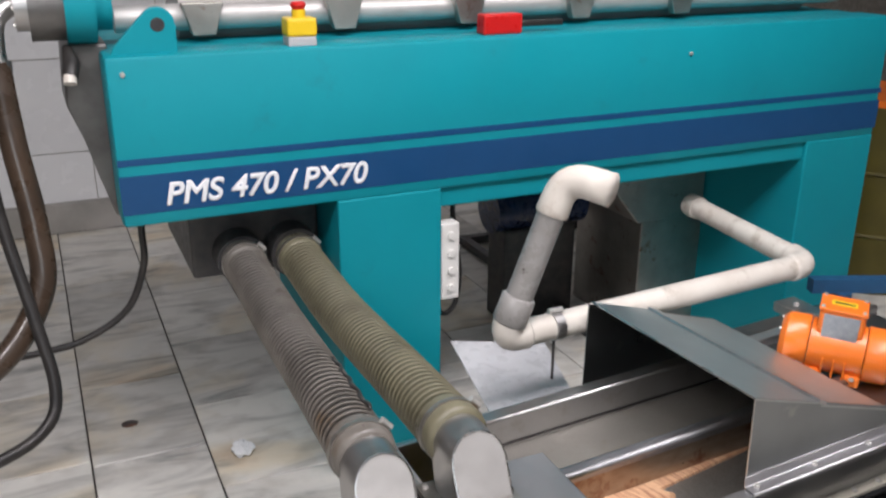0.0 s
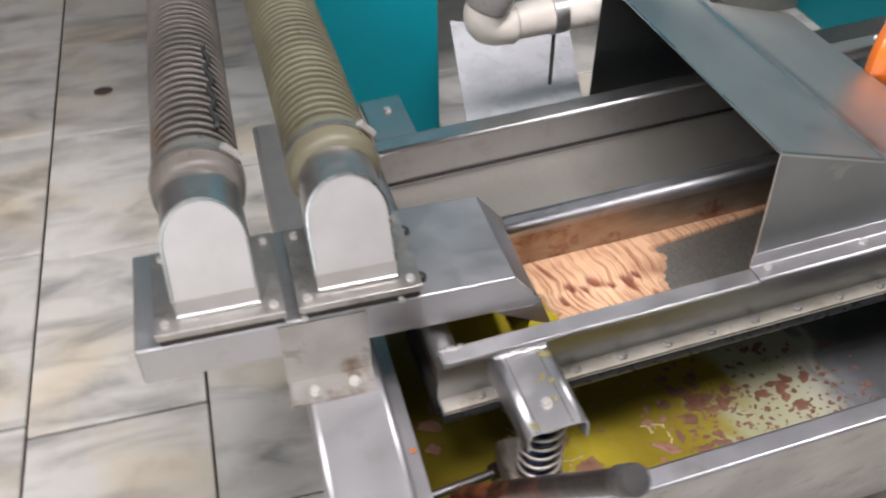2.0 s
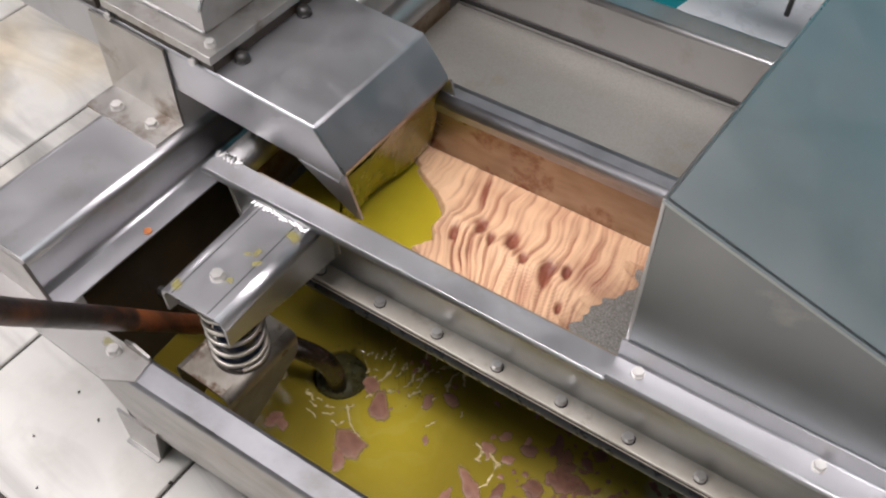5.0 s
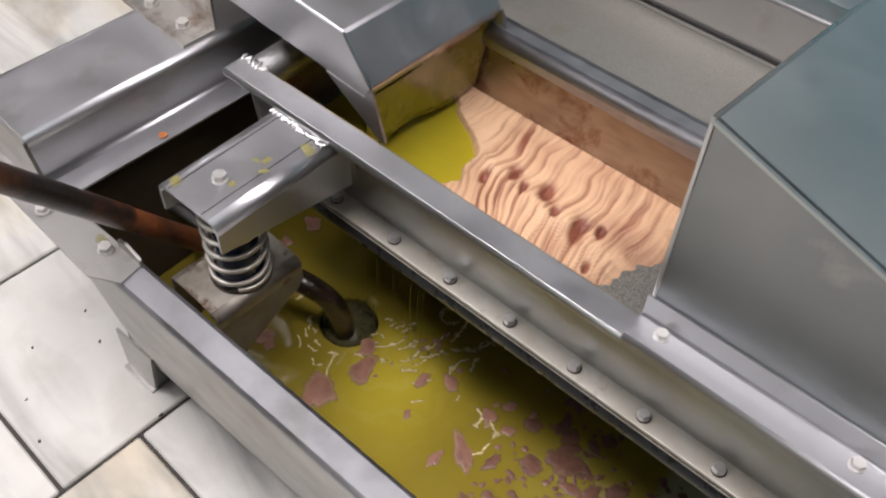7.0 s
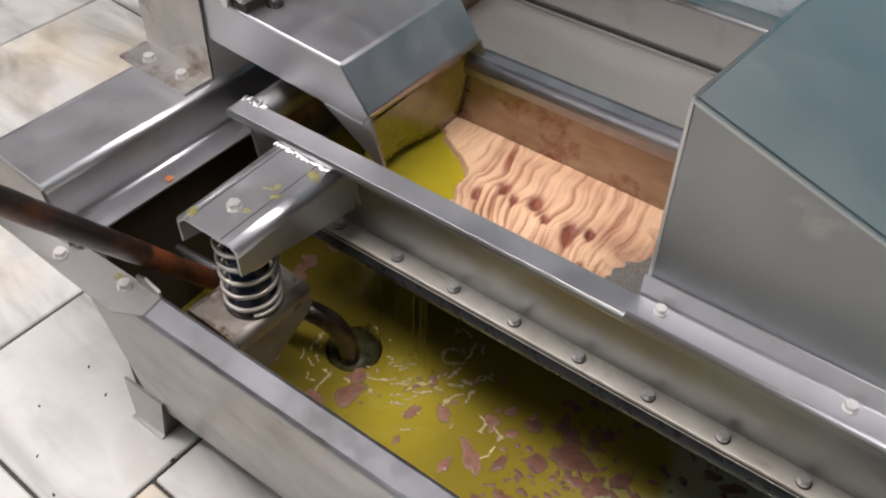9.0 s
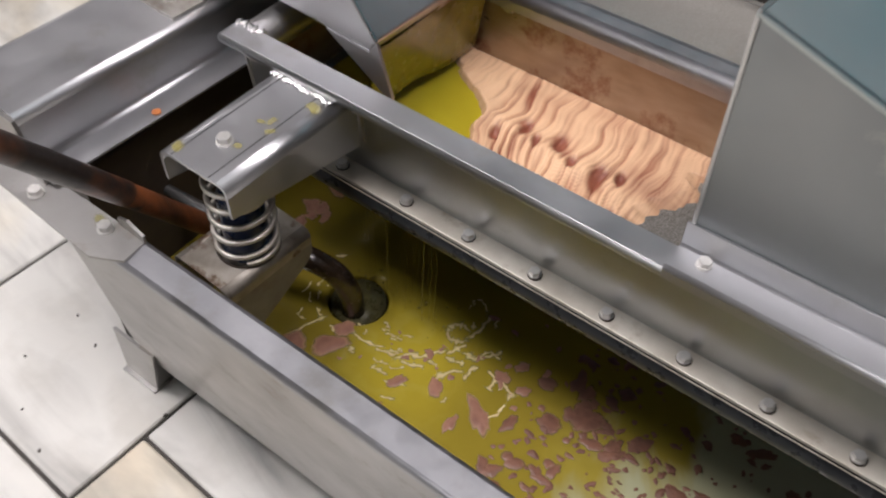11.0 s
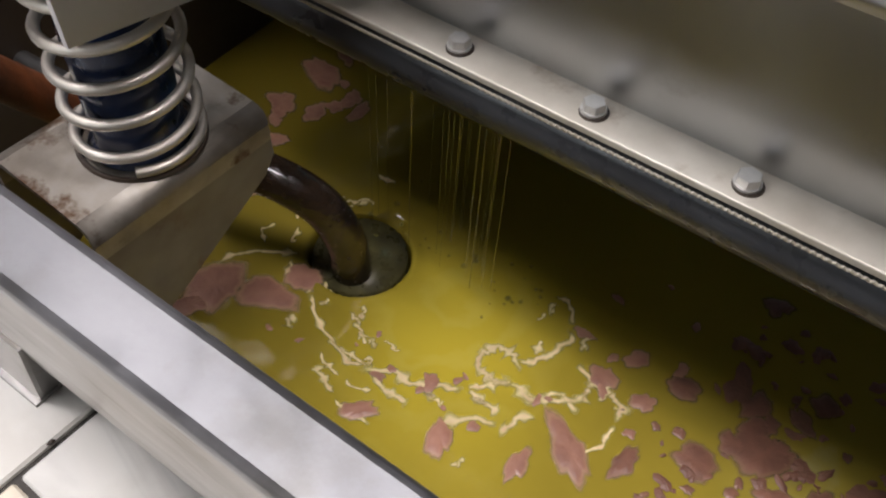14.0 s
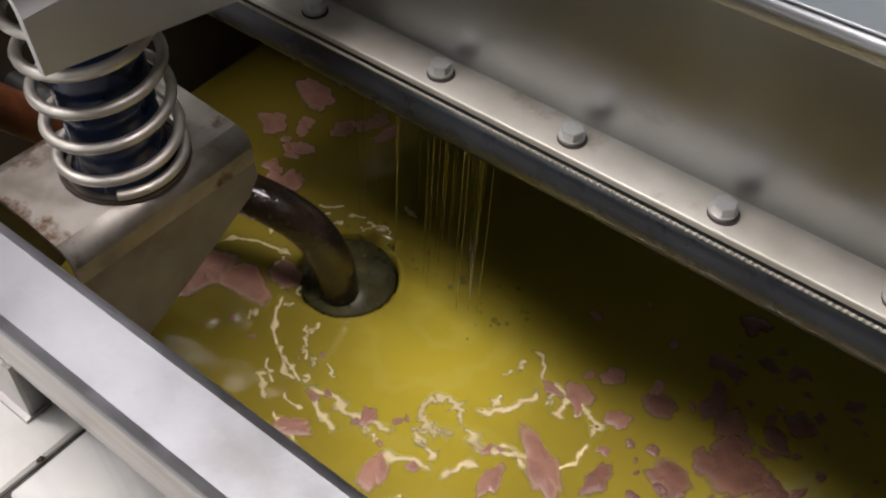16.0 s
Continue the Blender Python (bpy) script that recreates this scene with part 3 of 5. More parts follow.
part("leg", box(2.41, 2.725, 2.113, 2.86, 0.0, 0.910, 0.006), TEAL, dec)
part("lintel", box(1.004, 2.412, 2.128, 2.18, 0.842, 0.906, 0.006), TEAL, dec)
part("rear_beam", box(0.126, 2.725, 2.72, 2.86, 0.90, 1.328, 0.01), TEAL, dec)
part("stripe", box(0.128, 2.726, 2.1105, 2.113, 0.934, 1.034, 0), BLUE, dec, "dark blue stripe")
part("stripe", box(0.128, 2.726, 2.1105, 2.113, 1.060, 1.077, 0), BLUE, dec, "thin dark blue stripe")
part("end_panel", prism([(0.15, 1.34), (0.045, 1.34), (0.036, 1.19), (0.068, 1.10), (0.092, 1.0), (0.124, 0.885), (0.15, 0.885)], "y", 2.28, 2.50, bev=0.006), CAPM, dec, "grey scuffed end panel")
cu = bpy.data.curves.new("lettering", "FONT")
cu.body, cu.size, cu.shear, cu.extrude, cu.offset = "PMS 470 / PX70", 0.082, 0.22, 0.0004, 0.0
cu.bevel_depth, cu.bevel_resolution = 0.0023, 0
lt = new("lettering", cu)
cu.materials.append(WHITE)
lt.parent, lt.matrix_parent_inverse = dec, shift(dec)
lt.matrix_basis = pose(0.232, 2.1095, 0.952, 90, 0, 0)
tagged(lt, "white slanted lettering")
# lifting lug
bm = bmesh.new()
prism([(0.145, 1.322), (0.305, 1.322), (0.305, 1.38)] + arc(0.262, 1.395, 0.042, -10, 130, 8) + [(0.155, 1.345)], "y", 2.15, 2.168, bm, 0.003)
part("lifting_lug", bm, TEAL, dec)
part("lug_hole", tube([(0.262, 2.1485, 1.395), (0.262, 2.1695, 1.395)], 0.017, 16), STEEL_DARK, dec, "dark lug eye")
part("top_cover", box(0.14, 2.72, 2.25, 2.72, 1.24, 1.325, 0.01), TEAL, dec)
part("collar", tube([(0.06, 2.30, 1.44), (0.13, 2.30, 1.44)], 0.10, 24), TEAL, dec, smooth=True)
part("collar", tube([(0.13, 2.30, 1.44), (0.17, 2.30, 1.44)], 0.07, 24), TEAL, dec, smooth=True)
part("bearing_cap", tube([(-0.02, 2.30, 1.435), (0.065, 2.30, 1.435)], 0.085, 28), CAPM, dec, "dark steel bearing cap", smooth=True)
part("feed_flange", tube([(-0.05, 2.30, 1.435), (-0.018, 2.30, 1.435)], 0.06, 24), STEEL, dec, smooth=True)
for a in range(0, 360, 60):
    hang("bolt", HEX6, dec, m=Matrix.Translation((-0.05, 2.30 + 0.05 * math.cos(radians(a)), 1.435 + 0.05 * math.sin(radians(a)))) @ pose(0, 0, 0, 0, -90, 0))
part("cable_gland", tube([(0.055, 2.27, 1.335), (0.06, 2.24, 1.30), (0.052, 2.22, 1.27)], 0.02, 12, radii=[0.012, 0.022, 0.02]), RUBBER, dec, "black cable gland", smooth=True)
part("gland_tip", tube([(0.052, 2.22, 1.275), (0.05, 2.21, 1.255)], 0.016, 12), PVC, dec, smooth=True)
part("rotor_rail", tube([(0.18, 2.36, 1.39), (2.7, 2.36, 1.39)], 0.035, 20), MATTE, dec, "steel rail along the cover", smooth=True)
part("rotor_cover", tube([(0.35, 2.50, 1.42), (2.6, 2.50, 1.42)], 0.12, 28), MATTE, dec, smooth=True)
for x in (0.40, 0.79, 1.18, 1.57, 1.96):
    part("bracket", prism([(x - 0.055, 1.43), (x + 0.055, 1.43), (x + 0.03, 1.345), (x - 0.03, 1.345)], "y", 2.30, 2.335, bev=0.003), STEEL_OLD, dec)
hang("bolt", HEX6, dec, m=pose(0.165, 2.112, 1.285, 90, 0, 0))
hang("bolt", HEX6, dec, m=pose(1.86, 2.112, 1.245, 90, 0, 0))

es = thing("emergency_stop", (0.617, 2.16, 1.33), "yellow emergency stop box with a red mushroom button", "switch")
part("base", box(0.58, 0.655, 2.13, 2.19, 1.326, 1.352, 0.004), GREYPL, es)
part("housing", box(0.578, 0.657, 2.128, 2.192, 1.352, 1.398, 0.006), YELLOW, es)
part("neck", tube([(0.617, 2.16, 1.398), (0.617, 2.16, 1.418)], 0.018, 20), YELLOW, es, smooth=True)
part("button", tube([(0.617, 2.16, 1.416), (0.617, 2.16, 1.43), (0.617, 2.16, 1.438)], 0.02, 20, radii=[0.014, 0.021, 0.015]), RED, es, smooth=True)

sw = thing("safety_switch", (1.21, 2.17, 1.33), "red safety switch box with a black actuator rod", "switch")
part("housing", box(1.15, 1.275, 2.15, 2.20, 1.328, 1.385, 0.006), RED, sw)
part("rod", box(1.275, 1.42, 2.165, 2.185, 1.345, 1.362, 0.003), RUBBER, sw)

eb = thing("socket_box", (1.05, 2.2, 0.54), "white plastic socket box with four knobs beside the leg", "electrical box")
part("housing", box(1.008, 1.068, 2.120, 2.17, 0.545, 0.79, 0.006), WHITEPL, eb)
for k in range(4):
    part("knob", tube([(1.040, 2.121, 0.585 + 0.056 * k), (1.040, 2.112, 0.585 + 0.056 * k)], 0.011, 14), WHITEPL, eb, smooth=True)
tagged(part("power_cable", tube(spline([(1.10, 2.21, 0.86), (1.09, 2.22, 0.79), (1.11, 2.21, 0.6), (1.09, 2.2, 0.49), (1.04, 2.19, 0.47), (1.02, 2.2, 0.54)], 10), 0.008, 10), RUBBER, smooth=True),
       "black cable looping under the socket box", "cable")

obx = thing("outlet_box", (0.52, 2.5, 0), "dark steel discharge box behind the hoses", "machine part")
part("body", box(0.31, 0.685, 2.30, 2.80, 0.66, 0.90, 0.01), STEEL_DARK, obx)
part("flange", tube([(0.436, 2.21, 0.735), (0.436, 2.31, 0.735)], 0.070, 24), STEEL_DARK, obx, smooth=True)
part("flange", tube([(0.592, 2.21, 0.732), (0.592, 2.31, 0.732)], 0.074, 24), STEEL_DARK, obx, smooth=True)

st = thing("steel_hopper", (2.27, 2.85, 0), "grey steel discharge hopper under the machine", "machine part")
part("upper_panel", prism([(2.08, 0.50), (2.40, 0.49), (2.40, 0.90), (1.75, 0.90)], "y", 2.60, 3.1, bev=0.006), STEEL_OLD, st)
part("lower_panel", box(2.11, 2.42, 2.612, 3.08, 0.0, 0.494, 0.006), STEEL_OLD, st)
bmt = thing("drive_motor", (1.85, 3.0, 0), "dark blue drive motor under the machine", "motor")
part("body", tube([(1.62, 3.0, 0.5), (2.05, 3.0, 0.5)], 0.10, 24), NAVY, bmt, smooth=True)
part("foot", box(1.66, 2.0, 2.92, 3.08, 0.0, 0.42, 0.01), STEEL_DARK, bmt)
bf = thing("base_frame", (1.9, 3.2, 0), "black iron base frame lying on the floor", "frame")
part("rail", tube([(1.93, 2.40, 0.03), (1.93, 3.9, 0.03)], 0.03, 4), STEEL_DARK, bf)
part("rail", tube([(1.93, 3.87, 0.03), (3.2, 3.87, 0.03)], 0.03, 4), STEEL_DARK, bf)

# ---- ribbed hoses and their elbows ----


def ribbed_hose(name, label, ctrl, r, pitch, depth, mat, core):
    t = thing(name, ctrl[0], label, "hose", "discharge hoses")
    line = spline(ctrl, 60)
    L = [0.0]
    for a, b in zip(line, line[1:]):
        L.append(L[-1] + (b - a).length)
    def at(s):
        j = 0
        while j < len(L) - 2 and L[j + 1] < s:
            j += 1
        k = (s - L[j]) / max(1e-6, L[j + 1] - L[j])
        return line[j].lerp(line[j + 1], k), (line[j + 1] - line[j]).normalized()

    # wall nearly black, so the shade between the ribs sits in its colour
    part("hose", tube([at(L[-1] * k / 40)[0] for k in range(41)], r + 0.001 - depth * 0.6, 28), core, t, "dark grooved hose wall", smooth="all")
    n = int(L[-1] / pitch) * 26
    coil = []
    for i in range(n + 1):
        c, d = at(L[-1] * i / n)
        u = d.cross(Vector((1, 0, 0))).normalized()
        a = 2 * math.pi * i / 26
        coil.append(c + (u * math.cos(a) + u.cross(d) * math.sin(a)) * (r + 0.0005 - pitch * 0.165))
    part("rib_coil", tube(coil, pitch * 0.165, 8), mat, t, "raised plastic rib coil", smooth="all")
    for end, nxt in ((line[0], line[14]), (line[-1], line[-10])):
        d = (nxt - end).normalized()
        part("cuff", tube([end - d * 0.002, end + d * 0.012, end + d * 0.06, end + d * 0.066], r, 28, radii=[r - 0.002, r + 0.002, r + 0.002, r - 0.001]), mat, t, smooth="all")
        part("hose_clamp", tube([end + d * 0.03, end + d * 0.042], r + 0.0045, 28), STEEL_OLD, t, "steel worm clamp", smooth=True)
        u = (Vector((0.75, 0, 0.65)) - d * d.dot(Vector((0.75, 0, 0.65)))).normalized()
        c = end + d * 0.036 + u * (r + 0.008)
        part("clamp_screw", tube([c - d.cross(u) * 0.014, c + d.cross(u) * 0.014], 0.006, 8), BOLT, t)


def elbow(x):
    t = thing("hose_elbow", (x, 1.08, 0.632), "welded stainless hose elbow with a flat arched face", "pipe elbow", "hose elbows")
    w = 0.053
    prof = [(-w, 0.634), (-w, 0.722)] + [(w * math.cos(radians(a)), 0.722 + w * math.sin(radians(a))) for a in range(170, 0, -10)] + [(w, 0.722), (w, 0.634)]
    prof = [(-w, 0.634), (-w, 0.662)] + prof[1:-1] + [(w, 0.662), (w, 0.634)]

    def front(z):
        return 1.031 + max(0.0, z - 0.662) * 0.50
    bm = bmesh.new()
    A = [bm.verts.new((x + p, front(z), z)) for p, z in prof]
    B = [bm.verts.new((x + p, 1.16 - max(0.0, 0.70 - z) * 0.35, z)) for p, z in prof]
    for k in range(len(prof) - 1):
        bm.faces.new((A[k], A[k + 1], B[k + 1], B[k]))
    bm.faces.new(B)
    part("shell", bm, STEEL, t, smooth=True)
    bm = bmesh.new()
    A = [bm.verts.new((x + p, front(z), z)) for p, z in prof]
    bm.faces.new(A[1:-1])
    bm.faces.new((A[0], A[1], A[-2], A[-1]))
    part("face_plate", bm, MATTE, t, "pale ground face plate")
    rim = [(x + p, front(z) - 0.0005, z) for p, z in prof[1:-1]]
    part("weld_bead", tube(rim, 0.0022, 6), CHROME, t, "bright ground weld bead", smooth=True)
    part("base_weld", tube([(x - w, 1.030, 0.635), (x + w, 1.030, 0.635)], 0.003, 8), CHROME, t, smooth=True)
    pl = part("flange_plate", box(x - 0.083, x + 0.083, 1.006, 1.166, 0.622, 0.633, 0.001), FLANGEM, t)
    for dx in (-0.069, 0.069):
        for y in (1.022, 1.15):
            hang("bolt", HEX6, t, m=pose(x + dx, y, 0.633, 0, 0, 20 * dx / 0.07))


elbow(0.425)
elbow(0.607)
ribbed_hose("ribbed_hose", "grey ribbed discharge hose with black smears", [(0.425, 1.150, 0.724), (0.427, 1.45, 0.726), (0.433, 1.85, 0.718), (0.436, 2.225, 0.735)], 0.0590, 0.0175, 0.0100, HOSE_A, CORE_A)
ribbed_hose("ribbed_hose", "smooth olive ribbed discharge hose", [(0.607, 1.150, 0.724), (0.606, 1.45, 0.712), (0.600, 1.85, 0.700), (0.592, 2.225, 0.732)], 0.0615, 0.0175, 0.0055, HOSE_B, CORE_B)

bm = tube([(0.462 + 0.004 * math.sin(k * 1.3), 1.235 + 0.012 * k, 0.7745 + 0.0008 * math.sin(k)) for k in range(20)], 0.004, 6, radii=[0.0028 + 0.0022 * abs(math.sin(k * 2.1)) for k in range(20)])
tagged(part("tar_smear", bm, RUBBER, smooth="all"), "black tar smear along the grey hose", "smear")

# ---- inlet tray that the elbows stand on ----
tr = thing("inlet_tray", (0.57, 1.09, 0.547), "stainless inlet tray with a sloping outlet", "tray")
part("body", prism([(0.312, 0.545), (0.312, 0.607), (0.822, 0.607), (0.859, 0.560), (0.852, 0.545)], "y", 1.0105, 1.200, bev=0.003), TRAYM, tr, smooth="fold")
part("outlet_cheek", prism([(0.795, 0.5457), (0.850, 0.5457), (0.860, 0.560), (0.879, 0.505), (0.872, 0.503)], "y", 1.0098, 1.0128), TRAYM, tr)
part("outlet_cheek", prism([(0.80, 0.546), (0.852, 0.548), (0.860, 0.560), (0.880, 0.505), (0.872, 0.503)], "y", 1.197, 1.2004), STEEL, tr)
part("corner_weld", tube([(0.822, 1.0115, 0.6065), (0.841, 1.0112, 0.583), (0.859, 1.0112, 0.5605)], 0.0016, 6), CHROME, tr, "ground corner weld", smooth=True)
part("bracket", prism([(0.964, 0.489), (1.0095, 0.489), (1.0095, 0.604), (1.0065, 0.604), (1.0065, 0.493), (0.964, 0.493)], "x", 0.493, 0.612), FLANGEM, tr)
for x, y in ((0.5275, 0.982), (0.583, 0.985)):
    hang("bolt", HEX8, tr, m=pose(x, y, 0.493, 0, 0, 15))
for x in (0.425, 0.607):
    part("gasket", box(x - 0.080, x + 0.080, 1.0115, 1.168, 0.6075, 0.6225, 0.001), GREASE_SHADE, tr, "black oily gasket under the flange")
# flattened blobs of dark oil at the flange plate's edge
for x, y in ((0.6945, 1.145), (0.6945, 1.045)):
    part("bolt_stud", tube([(x, y, 0.6075), (x, y, 0.613), (x, y, 0.617)], 0.0085, 12, radii=[0.0095, 0.0085, 0.005]), RUBBER, tr, "black oil blob at the flange plate's edge", smooth="all")
for x in (0.53, 0.66):
    part("foot_stud", tube([(x, 1.011, 0.6125), (x, 1.0045, 0.6125)], 0.0048, 12), BOLT, tr)

# ---- oil tank ----
TK = pose(0.85, 0.775, 0.0, 0, 0, 2.9) @ Matrix.Translation((-0.85, -0.775, 0.0))
tk = thing("oil_tank", (1.4, 1.2, 0), "stainless catch tank with a folded rim on short feet", "tank", m=TK)
X0, X1, YF, YB, RIM = 0.655, 2.40, 0.768, 1.63, 0.41


def tank_front():
    """The leaning front sheet, its rim folded inwards, its end cut on a slant."""
    bm = folded([(YF + 0.020, RIM - 0.016), (YF + 0.020, RIM), (YF - 0.011, RIM), (YF + 0.046, 0.055), (YF + 0.07, 0.05)], 0.002, "x", X0 + 0.02, X1, rad=0.0075)
    for v in bm.verts:
        if v.co.x < 1.0:
            v.co.x -= (RIM - v.co.z) * 0.15
    return bm


part("front_wall", tank_front(), TANKM, tk, smooth="fold")
part("rim_cap", folded([(YF - 0.0108, RIM - 0.009), (YF - 0.0126, RIM + 0.0014), (YF + 0.0214, RIM + 0.0014), (YF + 0.0216, RIM - 0.008)], 0.0012, "x", X0 + 0.022, X1, rad=0.0075), RIMM, tk, "bright folded rim", smooth="fold")
part("back_wall", box(X0 - 0.03, X1, YB, YB + 0.02, 0.05, RIM, 0.003), STEEL, tk)
# the unlit depth of the tank is put into this wall's colour
part("left_wall", box(0.596, 0.636, YF + 0.045, YB, 0.05, RIM - 0.014, 0.001), GREASE_SHADE, tk, "end wall toned black for deep shade")
part("right_wall", box(X1, X1 + 0.02, YF, YB + 0.02, 0.05, RIM, 0.003), STEEL, tk)
part("bottom", box(0.60, X1, YF + 0.055, YB + 0.01, 0.035, 0.05, 0), STEEL_OLD, tk)
for x, y in ((0.587, 0.802), (0.600, 1.56), (2.2, 0.802), (2.2, 1.56)):
    bm = prism([(x, 0.0), (x + 0.058, 0.0), (x + 0.078, 0.10), (x + 0.004, 0.10)], "y", y, y + 0.004)
    box(x + 0.054, x + 0.058, y + 0.004, y + 0.05, 0.0, 0.07, 0.001, bm)
    box(x - 0.004, x + 0.060, y - 0.006, y + 0.05, 0.0, 0.004, 0.001, bm)
    part("foot", bm, TANKM, tk)
# frame channel along the tank's end
cc = thing("end_channel", (0.58, 1.2, 0.41), "folded stainless channel bridging the tank end", "channel")
part("cover", folded([(0.515, 0.405), (0.515, 0.488), (0.623, 0.488), (0.616, 0.424), (0.651, 0.421)], 0.003, "y", 0.768, 1.19, rad=0.008), TRAYM, cc, smooth="fold")
part("rear_cover", folded([(0.515, 0.405), (0.515, 0.487), (0.623, 0.487), (0.616, 0.423), (0.651, 0.420)], 0.003, "y", 1.1905, 1.66, rad=0.008), MATTE, cc, "dull dusty length of the channel", smooth="fold")
part("front_plate", prism([(0.517, 0.405), (0.517, 0.486), (0.622, 0.486), (0.640, 0.430), (0.640, 0.414), (0.517, 0.414)], "y", 0.764, 0.768), TANKM, cc)
part("front_flange", prism([(0.517, 0.737), (0.517, 0.768), (0.770, 0.784), (0.775, 0.755), (0.745, 0.737)], "z", 0.4115, 0.4145), TANKM, cc)
part("corner_lip", prism([(0.735, 0.412), (0.772, 0.412), (0.772, 0.424), (0.750, 0.430), (0.735, 0.424)], "y", 0.780, 0.783), TANKM, cc)
for x, y in ((0.642, 0.752), (0.73, 0.768)):
    hang("bolt", HEX8, cc, m=pose(x, y, 0.4145, 0, 0, 10))
part("rivet_hole", tube([(0.643, 0.900, 0.4205), (0.643, 0.900, 0.4245)], 0.005, 12), RUSTY, cc, "rusty rivet hole")

# ---- suction hose and pipe in the tank ----
e0, e1 = Vector(LANCE_LOW), Vector(LANCE_TOP)
sh = thing("suction_lance", LANCE_LOW, "straight greasy iron lance with a rust-orange lower end", "pipe")
part("shaft", tube([e0.lerp(e1, k / 24) + Vector((0.0008 * noise.noise((k * 0.7, 1, 0)), 0, 0.0015 * noise.noise((k * 0.6, 5, 0)))) for k in range(8, 25)], 0.0128, 18), RUST, sh, smooth=True)
part("rusty_end", tube([e0.lerp(e1, k / 24) for k in range(0, 9)], 0.0122, 18, radii=[0.0122 + 0.0006 * noise.noise((k * 1.3, 0, 2)) for k in range(9)]), RUSTEND, sh, "rust-orange lower end", smooth=True)
dd = (e1 - e0).normalized()
part("end_cap", tube([e1 - dd * 0.03, e1 - dd * 0.028, e1 + dd * 0.002, e1 + dd * 0.004], 0.0155, 18, radii=[0.0138, 0.0152, 0.0152, 0.0135]), STEEL_DARK, sh, smooth=True)
bm = tube([e0 - dd * 0.006, e0 - dd * 0.006, e0 + dd * 0.012, e0 + dd * 0.018], 0.018, 18, caps=False, radii=[0.0120, 0.0205, 0.0205, 0.0125])
part("collar", bm, RUSTY, sh, "rusty orange collar", smooth=True)
sp = thing("suction_pipe", (0.866, 0.963, 0.19), "black tarred pipe bending down into the oil", "pipe")
part("pipe", tube(spline([(0.765, 0.914, 0.300), (0.80, 0.927, 0.295), (0.826, 0.939, 0.287), (0.845, 0.951, 0.268), (0.855, 0.959, 0.238), (0.857, 0.962, 0.205), (0.857, 0.962, 0.165)], 10), 0.0138, 18), BLACKPIPE, sp,
     smooth=True)

# made-up dark liner that puts shade on the walls of the oil pit
part("strainer_cup", tube([(*PIT, OILZ - 0.034), (*PIT, OILZ - 0.004), (*PIT, OILZ + 0.0004), (*PIT, OILZ - 0.001), (*PIT, OILZ - 0.034)], 0.0335, 36, caps=False, radii=[0.0338, 0.0338, 0.0333, 0.0325, 0.0325]), PIT_WALL, sp, "dark ring added to shade the oil pit's wall", smooth="all")
part("thin_rod", tube([(0.60, 0.892, 0.300), (0.78, 0.916, 0.300)], 0.0068, 14), CAPM, sp, "thin greasy steel rod", smooth=True)

# ---- vibrating screen ----
SC = pose(0.918, 0.985, 0.42, 0, -SC_RISE, SC_YAW) @ Matrix.Translation((-0.918, -0.985, -0.42))
sc = thing("vibrating_screen", (1.3, 1.2, 0.37), "stainless vibrating screen frame with two mesh decks", "vibrating screen", m=SC)
XL, XR = 0.705, 2.15
part("front_rail", folded([(0.962, 0.523), (0.9605, 0.530), (0.9885, 0.530), (0.9995, 0.408)], 0.003, "x", XL, XR, rad=0.004), RAILM, sc, smooth="fold")
# thin skin added over the rail, paler to stand for its lit top
part("rail_cap", box(XL + 0.004, 1.195, 0.9612, 0.9875, 0.5318, 0.5328, 0.0004), TRAYM, sc, "rail top in a paler tone, as lit from above")
part("bolt_strip", box(XL, XR, 0.9735, 0.9985, 0.4085, 0.4125, 0.0008), BEIGE, sc, "stained bolting strip")
part("back_rail", folded([(1.496, 0.515), (1.496, 0.537), (1.456, 0.537), (1.456, 0.44)], 0.003, "x", XL, XR, rad=0.005), STEEL, sc, smooth="fold")
part("back_gasket", box(XL + 0.02, XR, 1.4515, 1.4545, 0.462, 0.467, 0), RUBBER, sc)
part("middle_rail", folded([(1.192, 0.516), (1.188, 0.538), (1.221, 0.540), (1.222, 0.518)], 0.004, "x", 0.77, XR, rad=0.010), RIMM, sc, "folded middle rail", smooth="fold")
part("middle_web", box(0.77, XR, 1.2025, 1.2055, 0.42, 0.534, 0), STEEL_OILY, sc, "steel web filmed with pink mash")
part("middle_web", box(0.77, XR, 1.212, 1.215, 0.42, 0.53, 0), STEEL, sc)
part("inner_liner", prism([(0.9915, 0.526), (0.9935, 0.526), (1.0085, 0.42), (1.0065, 0.42)], "x", 0.76, XR), STEEL_OILY, sc)
part("end_tube", tube([(0.718, 0.985, 0.510), (0.718, 1.475, 0.516)], 0.0195, 18), STEEL, sc, smooth=True)
part("end_web", box(0.712, 0.716, 1.0, 1.44, 0.41, 0.50, 0), STEEL_OILY, sc)
bm = tube([(XL, 0.992, 0.391), (XR, 0.992, 0.391)], 0.019, 14)
part("rubber_edge", bm, EDGE, sc, "black rubber edge seal", smooth=True)
part("rubber_edge", tube([(0.715, 0.992, 0.391), (0.715, 1.44, 0.391)], 0.019, 14), RUBBER, sc, smooth=True)
part("mesh_strip", tube([(XL + 0.0016 * k, 0.9725 + 0.0016 * (k % 2), 0.4045 + 0.0022 * ((k + 1) % 2)) for k in range(int((XR - XL) / 0.0016))], 0.0008, 4), BEIGE, sc, "frayed mesh edge")
